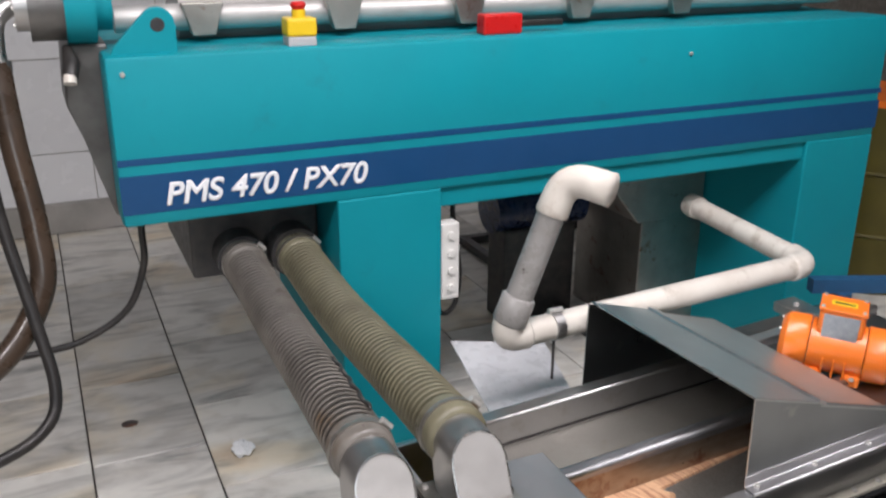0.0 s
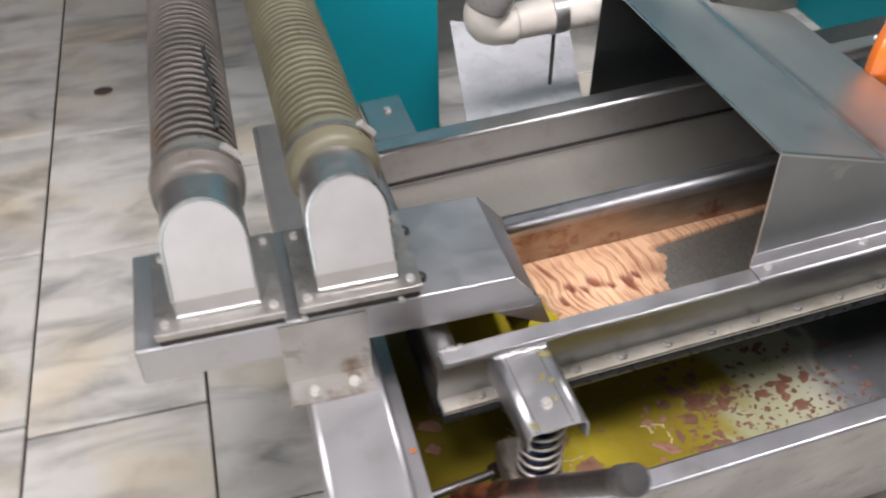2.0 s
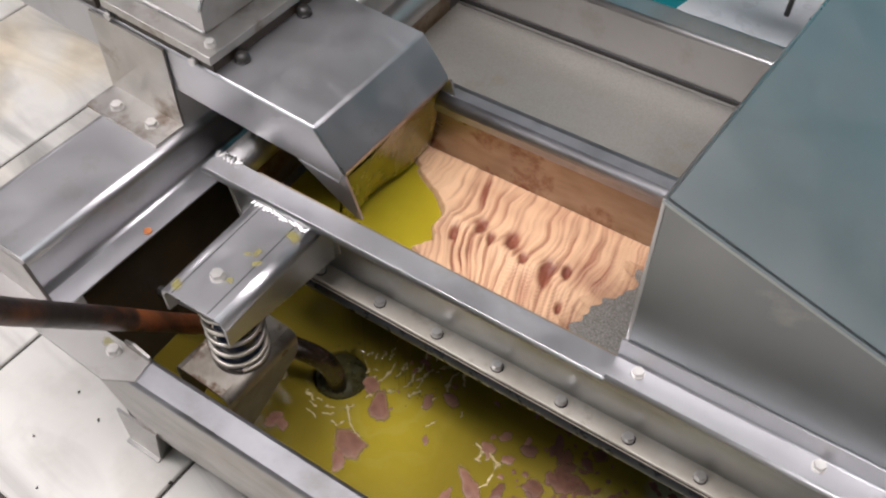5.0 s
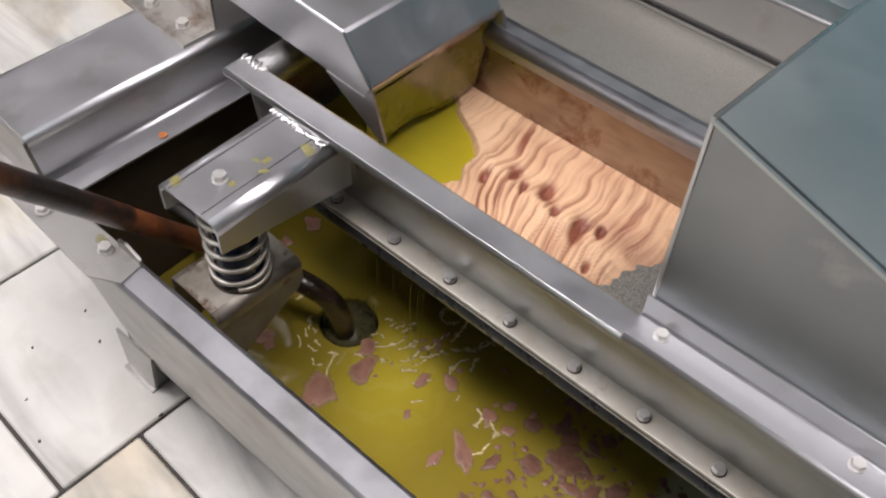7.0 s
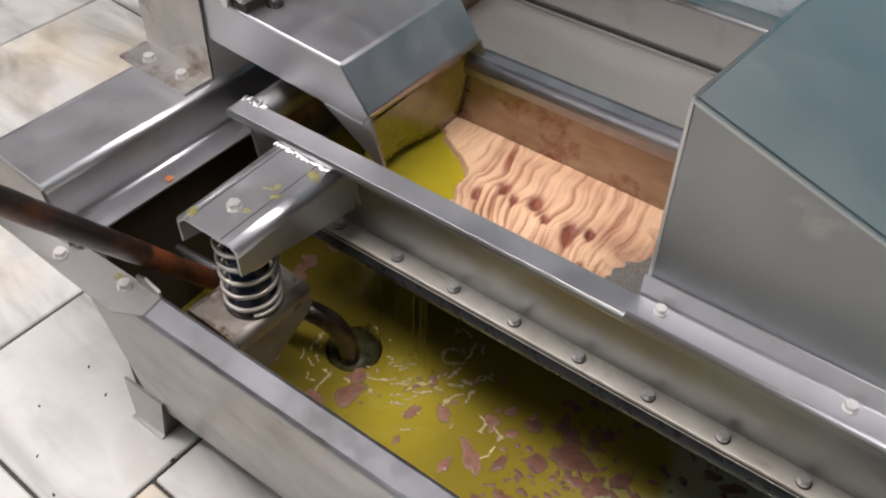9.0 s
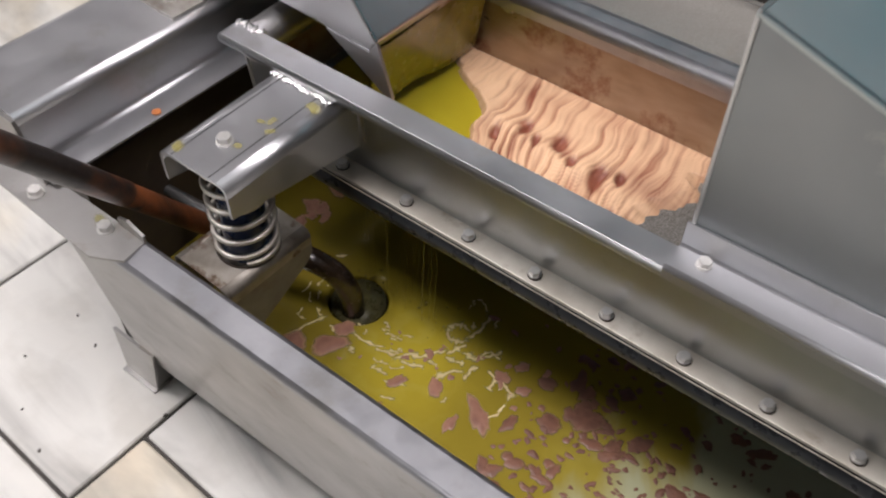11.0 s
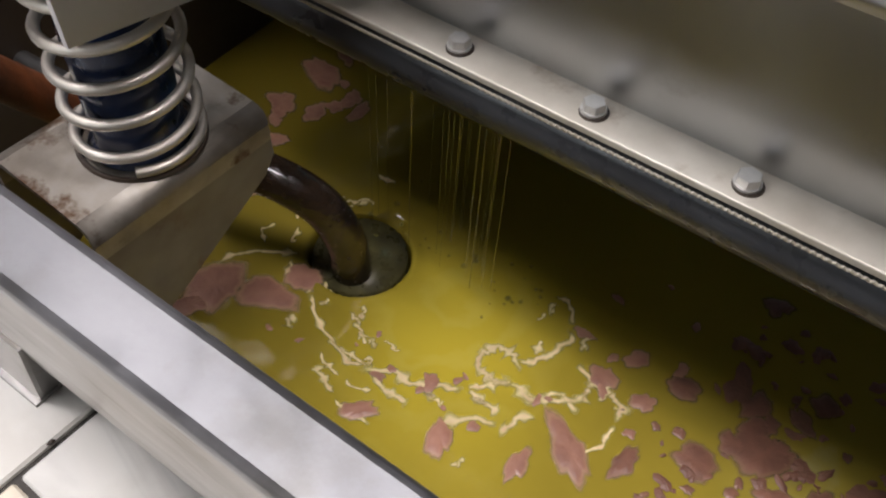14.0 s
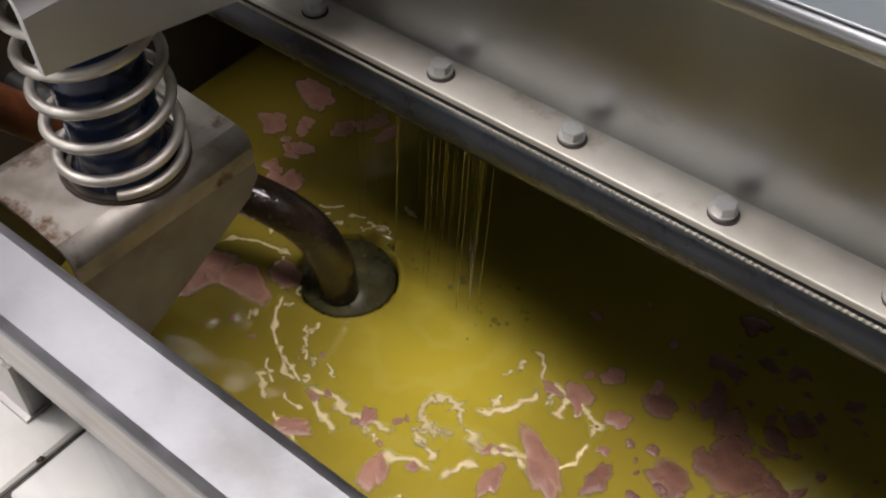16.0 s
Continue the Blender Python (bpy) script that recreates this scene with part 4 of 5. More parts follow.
part("deck_mesh", box(0.72, XR, 1.009, 1.2025, 0.428, 0.431, 0), MESHM, sc, "fine wire mesh deck")
part("deck_mesh", box(0.72, XR, 1.215, 1.455, 0.452, 0.455, 0), BACKMESH, sc, "bare perforated deck")
part("end_post", prism([(0.985, 0.529), (0.9885, 0.529), (0.9995, 0.41), (0.968, 0.41), (0.968, 0.414), (0.996, 0.414)], "x", 0.7025, 0.7055), STEEL, sc)
# flat black disc that draws the dark outline and contact shade under a bolt
bm = tube([(0, 0, 0), (0, 0, 0.0005)], 0.0072, 18)
RING6 = bpy.data.meshes.new("grease_ring")
bm.to_mesh(RING6)
bm.free()
RING6.materials.append(GREASE_SHADE)
for k in range(-2, 16):
    x = 0.918 + 0.0765 * k
    if k == -1:
        x -= 0.008
    hang("grease_ring", RING6, sc, "black outline and contact shade round the bolt", m=pose(x + 0.0008, 0.9850, 0.4125))
    hang("bolt", HEX6, sc, m=pose(x, 0.9855, 0.4127, 0, 0, 37 * k))
bm = folded([(0.777, 0.484), (0.777, 0.5195), (0.859, 0.5195), (0.859, 0.484)], 0.003, "y", 0.822, 0.985, rad=0.011)
for v in bm.verts:
    if v.co.z < 0.49 and v.co.y > 0.9:
        v.co.z -= 0.030
arm = part("arm", bm, TRAYM, sc, "folded steel spring arm", smooth="fold")
for x in (0.791, 0.838):
    part("scribe_line", box(x, x + 0.0012, 0.823, 0.962, 0.5206, 0.5213, 0), STEEL_DARK, arm, "dark scribed line")
hang("arm_bolt", HEX8, arm, m=pose(0.8165, 0.863, 0.521, 0, 0, 12))
rnd = random.Random(4)


def weld(x0, x1, y, z, n, r0, r1, spread=0.0015):
    """A hand-laid weld: overlapping flattened beads with a few spatter drops."""
    bm = bmesh.new()
    for k in range(n):
        r = rnd.uniform(r0, r1)
        m = Matrix.Translation((x0 + (x1 - x0) * (k + rnd.uniform(-0.3, 0.3)) / n, y + rnd.uniform(-spread, spread), z)) @ Matrix.Rotation(rnd.uniform(-0.6, 0.6), 4, "Z") @ Matrix.Diagonal((r * 0.62, r * 1.7, r * 0.55, 1))
        bmesh.ops.create_uvsphere(bm, u_segments=8, v_segments=6, radius=1.0, matrix=m)
    for k in range(n // 2):
        r = rnd.uniform(0.0005, 0.0011)
        bmesh.ops.create_icosphere(bm, subdivisions=1, radius=r, matrix=Matrix.Translation((rnd.uniform(x0, x1), y + rnd.uniform(-0.007, 0.004), z - 0.0006)))
    return bm


part("weld_seam", weld(0.781, 0.856, 0.9605, 0.5212, 30, 0.0030, 0.0046), CHROME, arm, "bright weld seam", smooth="all")
part("weld_seam", weld(0.706, 0.742, 0.987, 0.5330, 10, 0.0025, 0.0042), CHROME, sc, "bright weld seam", smooth="all")
part("weld_seam", tube([(0.8605, 0.984, 0.515), (0.8605, 0.9895, 0.49), (0.8605, 0.993, 0.455)], 0.002, 6), STEEL_OLD, arm, "dull upright weld", smooth="all")
part("rear_arm", box(1.93, 2.01, 1.47, 1.64, 0.50, 0.530, 0.003), STEEL, sc, "steel spring arm")
hang("bolt", HEX8, sc, m=pose(1.97, 1.59, 0.530))
part("rear_arm", box(0.745, 0.825, 1.47, 1.64, 0.50, 0.530, 0.003), STEEL, sc, "steel spring arm")
hang("bolt", HEX8, sc, m=pose(0.79, 1.59, 0.530))

# spring and its seat
sg = thing("coil_spring", (0.817, 0.863, 0.377), "bright coil spring round a dark blue rubber buffer", "spring")
pts = []
TURNS, Z0, Z1 = 7.4, 0.3815, 0.507
for i in range(int(TURNS * 36) + 1):
    a = i / 36
    h = min(1, max(0, (a - 0.7) / (TURNS - 1.4)))
    pts.append((0.817 + 0.0300 * math.cos(2 * math.pi * a - 0.75), 0.863 + 0.0300 * math.sin(2 * math.pi * a - 0.75), Z0 + (Z1 - Z0) * h + 0.004 * min(a, 0.7) / 0.7))
part("coil", tube(pts, 0.0028, 10), SPRING, sg, smooth=True)
part("buffer", tube([(0.817, 0.863, 0.378), (0.817, 0.863, 0.382), (0.817, 0.863, 0.45), (0.817, 0.863, 0.456)], 0.023, 24, radii=[0.026, 0.0225, 0.022, 0.018]), NAVY, sg, "dark blue rubber buffer", smooth=True)
ss = thing("spring_seat", (0.812, 0.86, 0.30), "rust-spotted folded steel spring seat in the tank", "bracket")
part("top", folded([(0.772, 0.356), (0.772, 0.3755), (0.848, 0.3755), (0.848, 0.356)], 0.003, "y", 0.806, 0.916, rad=0.010), SEATM, ss, smooth="fold")
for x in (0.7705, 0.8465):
    part("side_flange", prism([(0.806, 0.280), (0.826, 0.288), (0.867, 0.310), (0.909, 0.334), (0.9165, 0.345), (0.916, 0.3562), (0.806, 0.3562)], "x", x, x + 0.003), SEAT_SHADED, ss, "grey-brown gusset side toned for shade")
part("oil_ring", tube([(0.817 + 0.031 * math.cos(radians(a)), 0.863 + 0.031 * math.sin(radians(a)), 0.3773) for a in range(0, 361, 12)], 0.0016, 6), GREASE_SHADE, ss, "thin black ring under the spring", smooth=True)

# ---- hood ----
hd = thing("screen_hood", (1.42, 1.3, 0.53), "satin stainless hood folded over the screen", "hood", m=SC)
HF, HB = 0.9905, 1.585


def roof_z(x):
    return 0.742 - (x - 1.203) * 0.335


part("front_side", prism([(1.197, 0.536), (1.197, roof_z(1.197)), (1.61, roof_z(1.61)), (1.61, 0.536)], "y", HF, HF + 0.003), HOOD_SHADED, hd)
part("back_side", prism([(1.203, 0.46), (1.215, roof_z(1.203) - 0.035), (1.61, roof_z(1.61) - 0.035), (1.61, 0.46)], "y", HB - 0.003, HB), HOOD_SHADED, hd)
bm = bmesh.new()
for (xa, xb) in ((1.195, 1.386), (1.386, 1.612)):
    za, zb = roof_z(xa), roof_z(xb)
    o = 0.0 if xa < 1.3 else -0.006
    v = [bm.verts.new(c) for c in ((xa, HF - 0.003, za + o), (xb, HF - 0.003, zb + o), (xb + 0.03, HB, zb - 0.035 + o), (xa + 0.03, HB, za - 0.035 + o),
                                   (xa, HF - 0.003, za + o - 0.003), (xb, HF - 0.003, zb + o - 0.003), (xb + 0.03, HB, zb - 0.038 + o), (xa + 0.03, HB, za - 0.038 + o))]
    for q in ((0, 1, 2, 3), (4, 5, 6, 7), (0, 1, 5, 4), (1, 2, 6, 5), (2, 3, 7, 6), (3, 0, 4, 7)):
        bm.faces.new([v[i] for i in q])
part("roof", bm, ROOF_LIT, hd)
bm = bmesh.new()
rz = roof_z(1.388)
prof = [(1.376, roof_z(1.376) + 0.0005), (1.381, roof_z(1.381) + 0.006), (1.397, roof_z(1.397) + 0.006), (1.401, roof_z(1.401) - 0.006)]
va = [bm.verts.new((x, HF - 0.004, z)) for x, z in prof]
vb = [bm.verts.new((x + 0.03, HB, z - 0.035)) for x, z in prof]
for k in range(3):
    bm.faces.new((va[k], va[k + 1], vb[k + 1], vb[k]))
bm.faces.new(va)
bm.faces.new(vb)
part("ridge", bm, STEEL, hd, "folded ridge seam")
part("edge_bead", tube([(1.196, HF, 0.54), (1.196, HF - 0.001, roof_z(1.196)), (1.226, HB, roof_z(1.196) - 0.035)], 0.0018, 6), CHROME, hd, smooth=True)
part("flange", folded([(0.961, 0.523), (0.9595, 0.5355), (0.9885, 0.5355), (0.9895, 0.56)], 0.002, "x", 1.192, 2.1, rad=0.003), TRAYM, hd, smooth="fold")
for k in range(5):
    hang("bolt", HEX6, hd, m=pose(1.216 + 0.164 * k, 0.9785, 0.5365, 0, 0, 25 * k))
part("motor_plate", box(1.60, 2.14, 1.0, 1.58, 0.507, 0.518, 0.002), HOOD_SHADED, hd, "flat steel motor plate")

# unseen panel added to block light, so the hood stays dark inside
part("end_baffle", box(1.605, 1.609, 0.996, 1.582, 0.44, 0.572, 0), HOOD_SHADED, hd)

# ---- vibrator motor ----
MC, MD = Vector(MOTOR_C), Vector(MOTOR_D).normalized()
MQ = Matrix.Translation(MC) @ MD.to_track_quat("X", "Z").to_matrix().to_4x4() @ Matrix.Scale(0.86, 4)
mo = thing("vibrator_motor", (0, 0, -0.10), "orange enamelled vibrator motor bolted to the plate", "motor", m=MQ)
R = MOTOR_R
part("body", tube([(-0.075, 0, 0), (0.075, 0, 0)], R, 32), ORANGE, mo, smooth=True)
for s in (-1, 1):
    part("end_cap", tube([(s * 0.078, 0, 0), (s * 0.083, 0, 0), (s * 0.14, 0, 0), (s * 0.155, 0, 0), (s * 0.158, 0, 0)], R, 32, radii=[R + 0.001, R + 0.004, R + 0.002, R - 0.012, R - 0.03]), ORANGE, mo,
         smooth=True)
    for a in (45, 135, 225, 315):
        hang("bolt", HEX6, mo, m=Matrix.Translation((s * 0.156, (R - 0.016) * math.cos(radians(a)), (R - 0.016) * math.sin(radians(a)))) @ pose(0, 0, 0, 0, 90 * s, 0))
    for y in (-1, 1):
        part("mounting_foot", box(s * 0.055 - 0.022, s * 0.055 + 0.022, y * (R - 0.03) - 0.03, y * (R - 0.03) + 0.03, -R - 0.004, -R + 0.03, 0.006), ORANGE, mo)
        hang("bolt", HEX8, mo, m=Matrix.Translation((s * 0.055, y * (R + 0.004), -R + 0.022)))
for x in (-0.03, 0.0, 0.03):
    part("cooling_rib", box(x - 0.003, x + 0.003, -R - 0.006, -R + 0.03, -R * 0.8, -R * 0.1, 0.002), ORANGE, mo)
tb = part("terminal_box", box(-0.062, 0.062, -0.055, 0.055, R - 0.02, R + 0.052, 0.008), ORANGE, mo)
part("box_lid", box(-0.065, 0.065, -0.058, 0.058, R + 0.052, R + 0.062, 0.003), ORANGE, tb)
part("warning_label", box(-0.035, 0.035, -0.018, 0.018, R + 0.062, R + 0.0626, 0), YELLOW, tb, "yellow warning label")
part("label_bar", box(-0.028, 0.028, -0.006, 0.004, R + 0.0626, R + 0.063, 0), RUBBER, tb)
for sx in (-1, 1):
    for sy in (-1, 1):
        hang("bolt", HEX6, tb, m=Matrix.Translation((sx * 0.055, sy * 0.048, R + 0.062)))
part("name_plate", box(-0.048, 0.048, -0.0585, -0.0565, R - 0.03, R + 0.045, 0), PLATE, tb, "grey metal name plate")

# ---- pvc drain pipe ----
pv = thing("drain_pipe", PVC_LE, "white plastic drain pipe with elbows and a grey riser", "pipe")
le, re_, te, fa = Vector(PVC_LE), Vector(PVC_RE), Vector(PVC_TE), Vector(PVC_FAR)
PR = 0.035


def socket(c, a, b, name="elbow_fitting"):
    a, b = (a - c).normalized(), (b - c).normalized()
    k = 0.048
    pts = [c + a * 0.070, c + a * 0.064] + [c + a * k * (1 - s) ** 2 + b * k * s * s for s in (0, 0.15, 0.3, 0.45, 0.6, 0.75, 0.9, 1.0)] + [c + b * 0.064, c + b * 0.070]
    part(name, tube(pts, PR + 0.004, 24, radii=[PR + 0.004, PR + 0.0065] + [PR + 0.005] * 8 + [PR + 0.0065, PR + 0.004]), PVC, pv, smooth="all")


part("riser", tube([le + (te - le).normalized() * 0.05, te + (le - te).normalized() * 0.05], PR, 24), PVC_GREY, pv, "greyish translucent riser pipe", smooth=True)
part("run", tube([le + (re_ - le).normalized() * 0.05, re_ + (le - re_).normalized() * 0.05], PR, 24), PVC, pv, smooth=True)
part("run", tube([re_ + (fa - re_).normalized() * 0.05, fa], PR, 24), PVC, pv, smooth=True)
part("end_socket", tube([fa + (re_ - fa).normalized() * 0.05, fa], PR + 0.005, 24), PVC, pv, smooth=True)
socket(le, te, re_)
rd = (te - le).normalized()
part("riser_socket", tube([le + rd * 0.045, le + rd * 0.05, le + rd * 0.115, le + rd * 0.12], PR, 24, radii=[PR + 0.006, PR + 0.009, PR + 0.008, PR + 0.001]), PVC_GREY, pv, "greyish socket", smooth="all")
socket(re_, le, fa)
op = Vector(PVC_OPEN)
a, b = (le - te).normalized(), (op - te).normalized()
pts = [te + a * 0.10, te + a * 0.094] + [te + a * 0.062 * (1 - s) ** 2 + b * 0.062 * s * s for s in (0, 0.15, 0.3, 0.45, 0.6, 0.75, 0.9, 1.0)] + [op, op - b * 0.004, te + b * 0.03]
part("elbow_fitting", tube(pts, PR, 24, radii=[PR + 0.004, PR + 0.0065] + [PR + 0.005] * 8 + [PR + 0.006, PR, PR - 0.002], caps=False), PVC, pv, smooth="all")
cl = le.lerp(re_, CLAMP_AT)
cd = (re_ - le).normalized()
pc = thing("pipe_clamp", cl, "steel pipe clamp on a thin threaded rod", "clamp")
part("band", tube([cl - cd * 0.014, cl + cd * 0.014], PR + 0.003, 24), STEEL, pc, smooth=True)
part("screw_lug", tube([cl + Vector((-0.02, 0, PR + 0.008)), cl + Vector((0.02, 0, PR + 0.008))], 0.008, 8), BOLT, pc)
part("rod", tube([cl - Vector((0, 0, PR)), (cl.x, cl.y, 0.50)], 0.004, 8), STEEL_DARK, pc)

# sheet lying behind the tank
sl = thing("loose_sheet", (1.1, 1.9, 0.40), "scuffed pale sheet resting behind the tank", "sheet")
part("sheet", prism([(0.945, 1.66), (1.20, 1.655), (1.29, 1.97), (1.03, 2.10)], "z", 0.412, 0.415), SHEETM, sl)
part("support", box(0.96, 1.20, 1.655, 1.70, 0.0, 0.412, 0.003), STEEL_OLD, sl)

# ---- things at the edges ----
fh = thing("feed_hose", (-0.08, 2.2, 0.6), "brown hose hanging from a steel feed elbow", "hose")
part("elbow_pipe", tube(spline([(-0.03, 2.30, 1.435), (-0.06, 2.29, 1.437), (-0.095, 2.27, 1.41), (-0.105, 2.24, 1.36), (-0.105, 2.22, 1.30)], 8), 0.026, 20), CHROME, fh, "polished steel elbow", smooth=True)
part("ferrule", tube([(-0.105, 2.225, 1.315), (-0.105, 2.22, 1.29)], 0.034, 20), STEEL, fh, smooth=True)
part("hose", tube(spline([(-0.105, 2.22, 1.31), (-0.095, 2.17, 1.13), (-0.075, 2.12, 0.93), (-0.085, 2.07, 0.78), (-0.20, 2.0, 0.64), (-0.42, 1.95, 0.55), (-0.9, 1.9, 0.4)], 12), 0.031, 20), CLEARHOSE, fh, smooth=True)
c2 = thing("black_cable", (-0.1, 2.1, 0.6), "thick black cable hanging beside the hose", "cable")
part("cable", tube(spline([(-0.16, 2.12, 1.3), (-0.15, 2.1, 1.0), (-0.11, 2.02, 0.75), (-0.085, 1.95, 0.58), (-0.12, 1.9, 0.50), (-0.25, 1.85, 0.46), (-0.6, 1.8, 0.4)], 10), 0.015, 14), RUBBER, c2, smooth=True)
c3 = thing("black_cable", (0.17, 2.2, 0.86), "black cable looping down from the beam", "cable")
part("cable", tube(spline([(0.172, 2.2, 0.93), (0.174, 2.2, 0.85), (0.168, 2.2, 0.76), (0.114, 2.2, 0.645), (0.0, 2.2, 0.578), (-0.11, 2.19, 0.565), (-0.3, 2.15, 0.57), (-0.7, 2.1, 0.5)], 10), 0.0095, 12), RUBBER, c3, smooth=True)
bb = thing("blue_frame", (2.6, 2.0, 0), "blue painted iron frame beside the screen", "frame")
part("rail", tube([(2.35, 1.95, 0.44), (3.3, 1.55, 0.44)], 0.035, 4), BLUEIRON, bb)
part("post", box(2.42, 2.47, 1.87, 1.93, 0, 0.42, 0.003), BLUEIRON, bb)
part("post", box(3.2, 3.25, 1.55, 1.61, 0, 0.42, 0.003), BLUEIRON, bb)
dr = thing("drum", (3.55, 2.75, 0), "olive yellow steel drum with an orange top", "drum")
part("body", tube([(3.55, 2.75, 0.0), (3.55, 2.75, 0.27), (3.55, 2.75, 0.28), (3.55, 2.75, 0.29), (3.55, 2.75, 0.56), (3.55, 2.75, 0.57), (3.55, 2.75, 0.58), (3.55, 2.75, 0.87)], 0.29, 40,
                 radii=[0.29, 0.29, 0.30, 0.29, 0.29, 0.30, 0.29, 0.29]), BARREL, dr, smooth=True)
part("lid", tube([(3.55, 2.75, 0.87), (3.55, 2.75, 0.90)], 0.295, 40), ORANGE, dr, "orange lid", smooth=True)

# ---- oil, mash and scum ----
def oil_surface():
    xs = np.concatenate([np.arange(0.637, 0.82, 0.008), np.arange(0.82, 0.915, 0.0016), np.arange(0.915, X1 + 0.01, 0.008)])
    ys = np.concatenate([np.arange(YF + 0.026, 0.915, 0.008), np.arange(0.915, 1.01, 0.0016), np.arange(1.01, YB, 0.008)])
    verts, faces = [], []
    for y in ys:
        for x in xs:
            p = TK @ Vector((x, y, 0))
            d = math.hypot(p.x - PIT[0], p.y - PIT[1])
            z = OILZ + 0.0009 * noise.noise((x * 22, y * 22, 0)) + 0.0006 * noise.noise((x * 60, y * 60, 4))
            s = min(1, max(0, (0.0365 - d) / 0.0025))
            z -= 0.034 * s * s * (3 - 2 * s)
            z += 0.0012 * math.exp(-((d - 0.0395) / 0.004) ** 2)
            verts.append((p.x, p.y, z))
    n = len(xs)
    for j in range(len(ys) - 1):
        for i in range(n - 1):
            k = j * n + i
            faces.append((k, k + 1, k + n + 1, k + n))
    me = bpy.data.meshes.new("oil")
    me.from_pydata(verts, [], faces)
    me.polygons.foreach_set("use_smooth", [True] * len(faces))
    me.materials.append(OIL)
    return tagged(new("oil", me), "yellow-green olive oil with a milky stretch in the tank", "oil", kind="stuff")


oil_surface()


def mash_layer():
    """Pulp lying on the mesh in two rows of crescent gills along a crooked spine, with hollows beside it and a ragged edge."""
    nx, ny = 460, 190
    xa, xb, ya, yb = 0.815, 1.42, 1.0095, 1.2022
    holes = ((0.967, 1.121, 0.010), (0.985, 1.112, 0.006), (1.008, 1.122, 0.011), (1.062, 1.102, 0.012), (1.030, 1.106, 0.006), (0.945, 1.096, 0.006), (1.095, 1.070, 0.005), (1.080, 1.118, 0.006))
    verts, faces, keep, pale = [], [], [], []

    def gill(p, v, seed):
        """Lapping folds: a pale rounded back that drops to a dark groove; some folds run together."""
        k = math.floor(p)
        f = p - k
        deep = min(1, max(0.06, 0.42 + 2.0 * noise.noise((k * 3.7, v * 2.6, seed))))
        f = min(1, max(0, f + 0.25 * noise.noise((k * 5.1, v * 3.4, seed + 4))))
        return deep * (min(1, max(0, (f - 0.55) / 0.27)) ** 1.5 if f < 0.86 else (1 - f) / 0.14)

    for j in range(ny + 1):
        v = j / ny
        for i in range(nx + 1):
            x, y = xa + (xb - xa) * i / nx, ya + (yb - ya) * v
            spine = 0.585 - 0.16 * (x - 0.92) / 0.2 + 0.05 * noise.noise((x * 14, 0.3, 2))
            q = v - spine
            up = min(1, max(0, q / 0.05 + 0.5))
            wob = 1.5 * noise.noise((x * 9, y * 9, 7)) + 0.8 * noise.noise((x * 24, y * 24, 3)) + 0.3 * noise.noise((x * 70, y * 50, 3))
            g0 = 50 * (x - 0.9) + 105 * (x - 0.9) ** 2
            pu = 0.78 * g0 + 7.0 * q * q - 3.2 * q + 0.5 * wob
            pl = 1.35 * g0 + 3.2 * math.cos(q * 3.8) - 0.8 * q + 0.6 * wob + 40.5
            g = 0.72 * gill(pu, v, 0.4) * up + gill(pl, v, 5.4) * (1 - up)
            thread = (noise.noise((pu * 3.2, v * 1.8, 2)) + 0.6 * noise.noise((pu * 9.0, v * 2.6, 4))) * up + (noise.noise((pl * 2.6, v * 2.2, 9)) + 0.7 * noise.noise((pl * 7.0, v * 3.0, 5))) * (1 - up)
            near = math.exp(-(q / 0.07) ** 2)
            fade = min(1, max(0.12, (1.115 - x) / 0.07)) * min(1, max(0.25, (1.02 - v) / 0.2))
            rag = noise.noise((x * 55, y * 55, 6))
            h = 0.0046 + (0.0050 * (1 - g) + 0.0020 * thread + 0.0032 * near) * fade
            hole = 0.0
            for hx, hy, hr in holes:
                hole = max(hole, math.exp(-((((x - hx) * 1.35 + 0.3 * (y - hy)) ** 2 + ((y - hy) * 0.75) ** 2) / hr ** 2) ** 1.4 * (1 + 0.6 * rag)))
            h -= 0.0068 * hole
            edge_l = 0.918 - 0.30 * max(0, v - 0.56) + 0.014 * noise.noise((y * 42, 1.5, 0)) + 0.006 * noise.noise((y * 160, 1.5, 0))
            edge_r = 1.112 + 0.045 * v + 0.022 * noise.noise((y * 30, 5.5, 0)) + 0.008 * noise.noise((y * 110, 5.5, 0)) + 0.30 * max(0, (v - 0.84) / 0.16)
            m = min(1, max(0, (x - edge_l) / 0.010)) * min(1, max(0, (edge_r - x) / 0.02))
            verts.append((x, y, 0.4285 + (h + 0.0045) * m))
            keep.append(m > 0.02)
            blot = noise.noise((x * 20, y * 20, 11))
            # grooves and hollows painted darker, crests paler, like shade in the folds
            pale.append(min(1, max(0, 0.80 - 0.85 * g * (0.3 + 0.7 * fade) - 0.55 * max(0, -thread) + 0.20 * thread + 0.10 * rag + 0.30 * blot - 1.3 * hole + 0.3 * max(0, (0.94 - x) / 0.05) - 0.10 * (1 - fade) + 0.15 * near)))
    n = nx + 1
    for j in range(ny):
        for i in range(nx):
            k = j * n + i
            q = (k, k + 1, k + n + 1, k + n)
            if all(keep[a] for a in q):
                faces.append(q)
    me = bpy.data.meshes.new("olive_mash")
    me.from_pydata(verts, [], faces)
    me.polygons.foreach_set("use_smooth", [True] * len(faces))
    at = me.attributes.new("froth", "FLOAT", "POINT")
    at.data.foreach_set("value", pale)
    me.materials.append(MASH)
    ob = new("olive_mash", me)
    ob.matrix_basis = SC
    return tagged(ob, "rippled pink olive mash spread on the mesh deck", "mash", kind="stuff")


mash_layer()
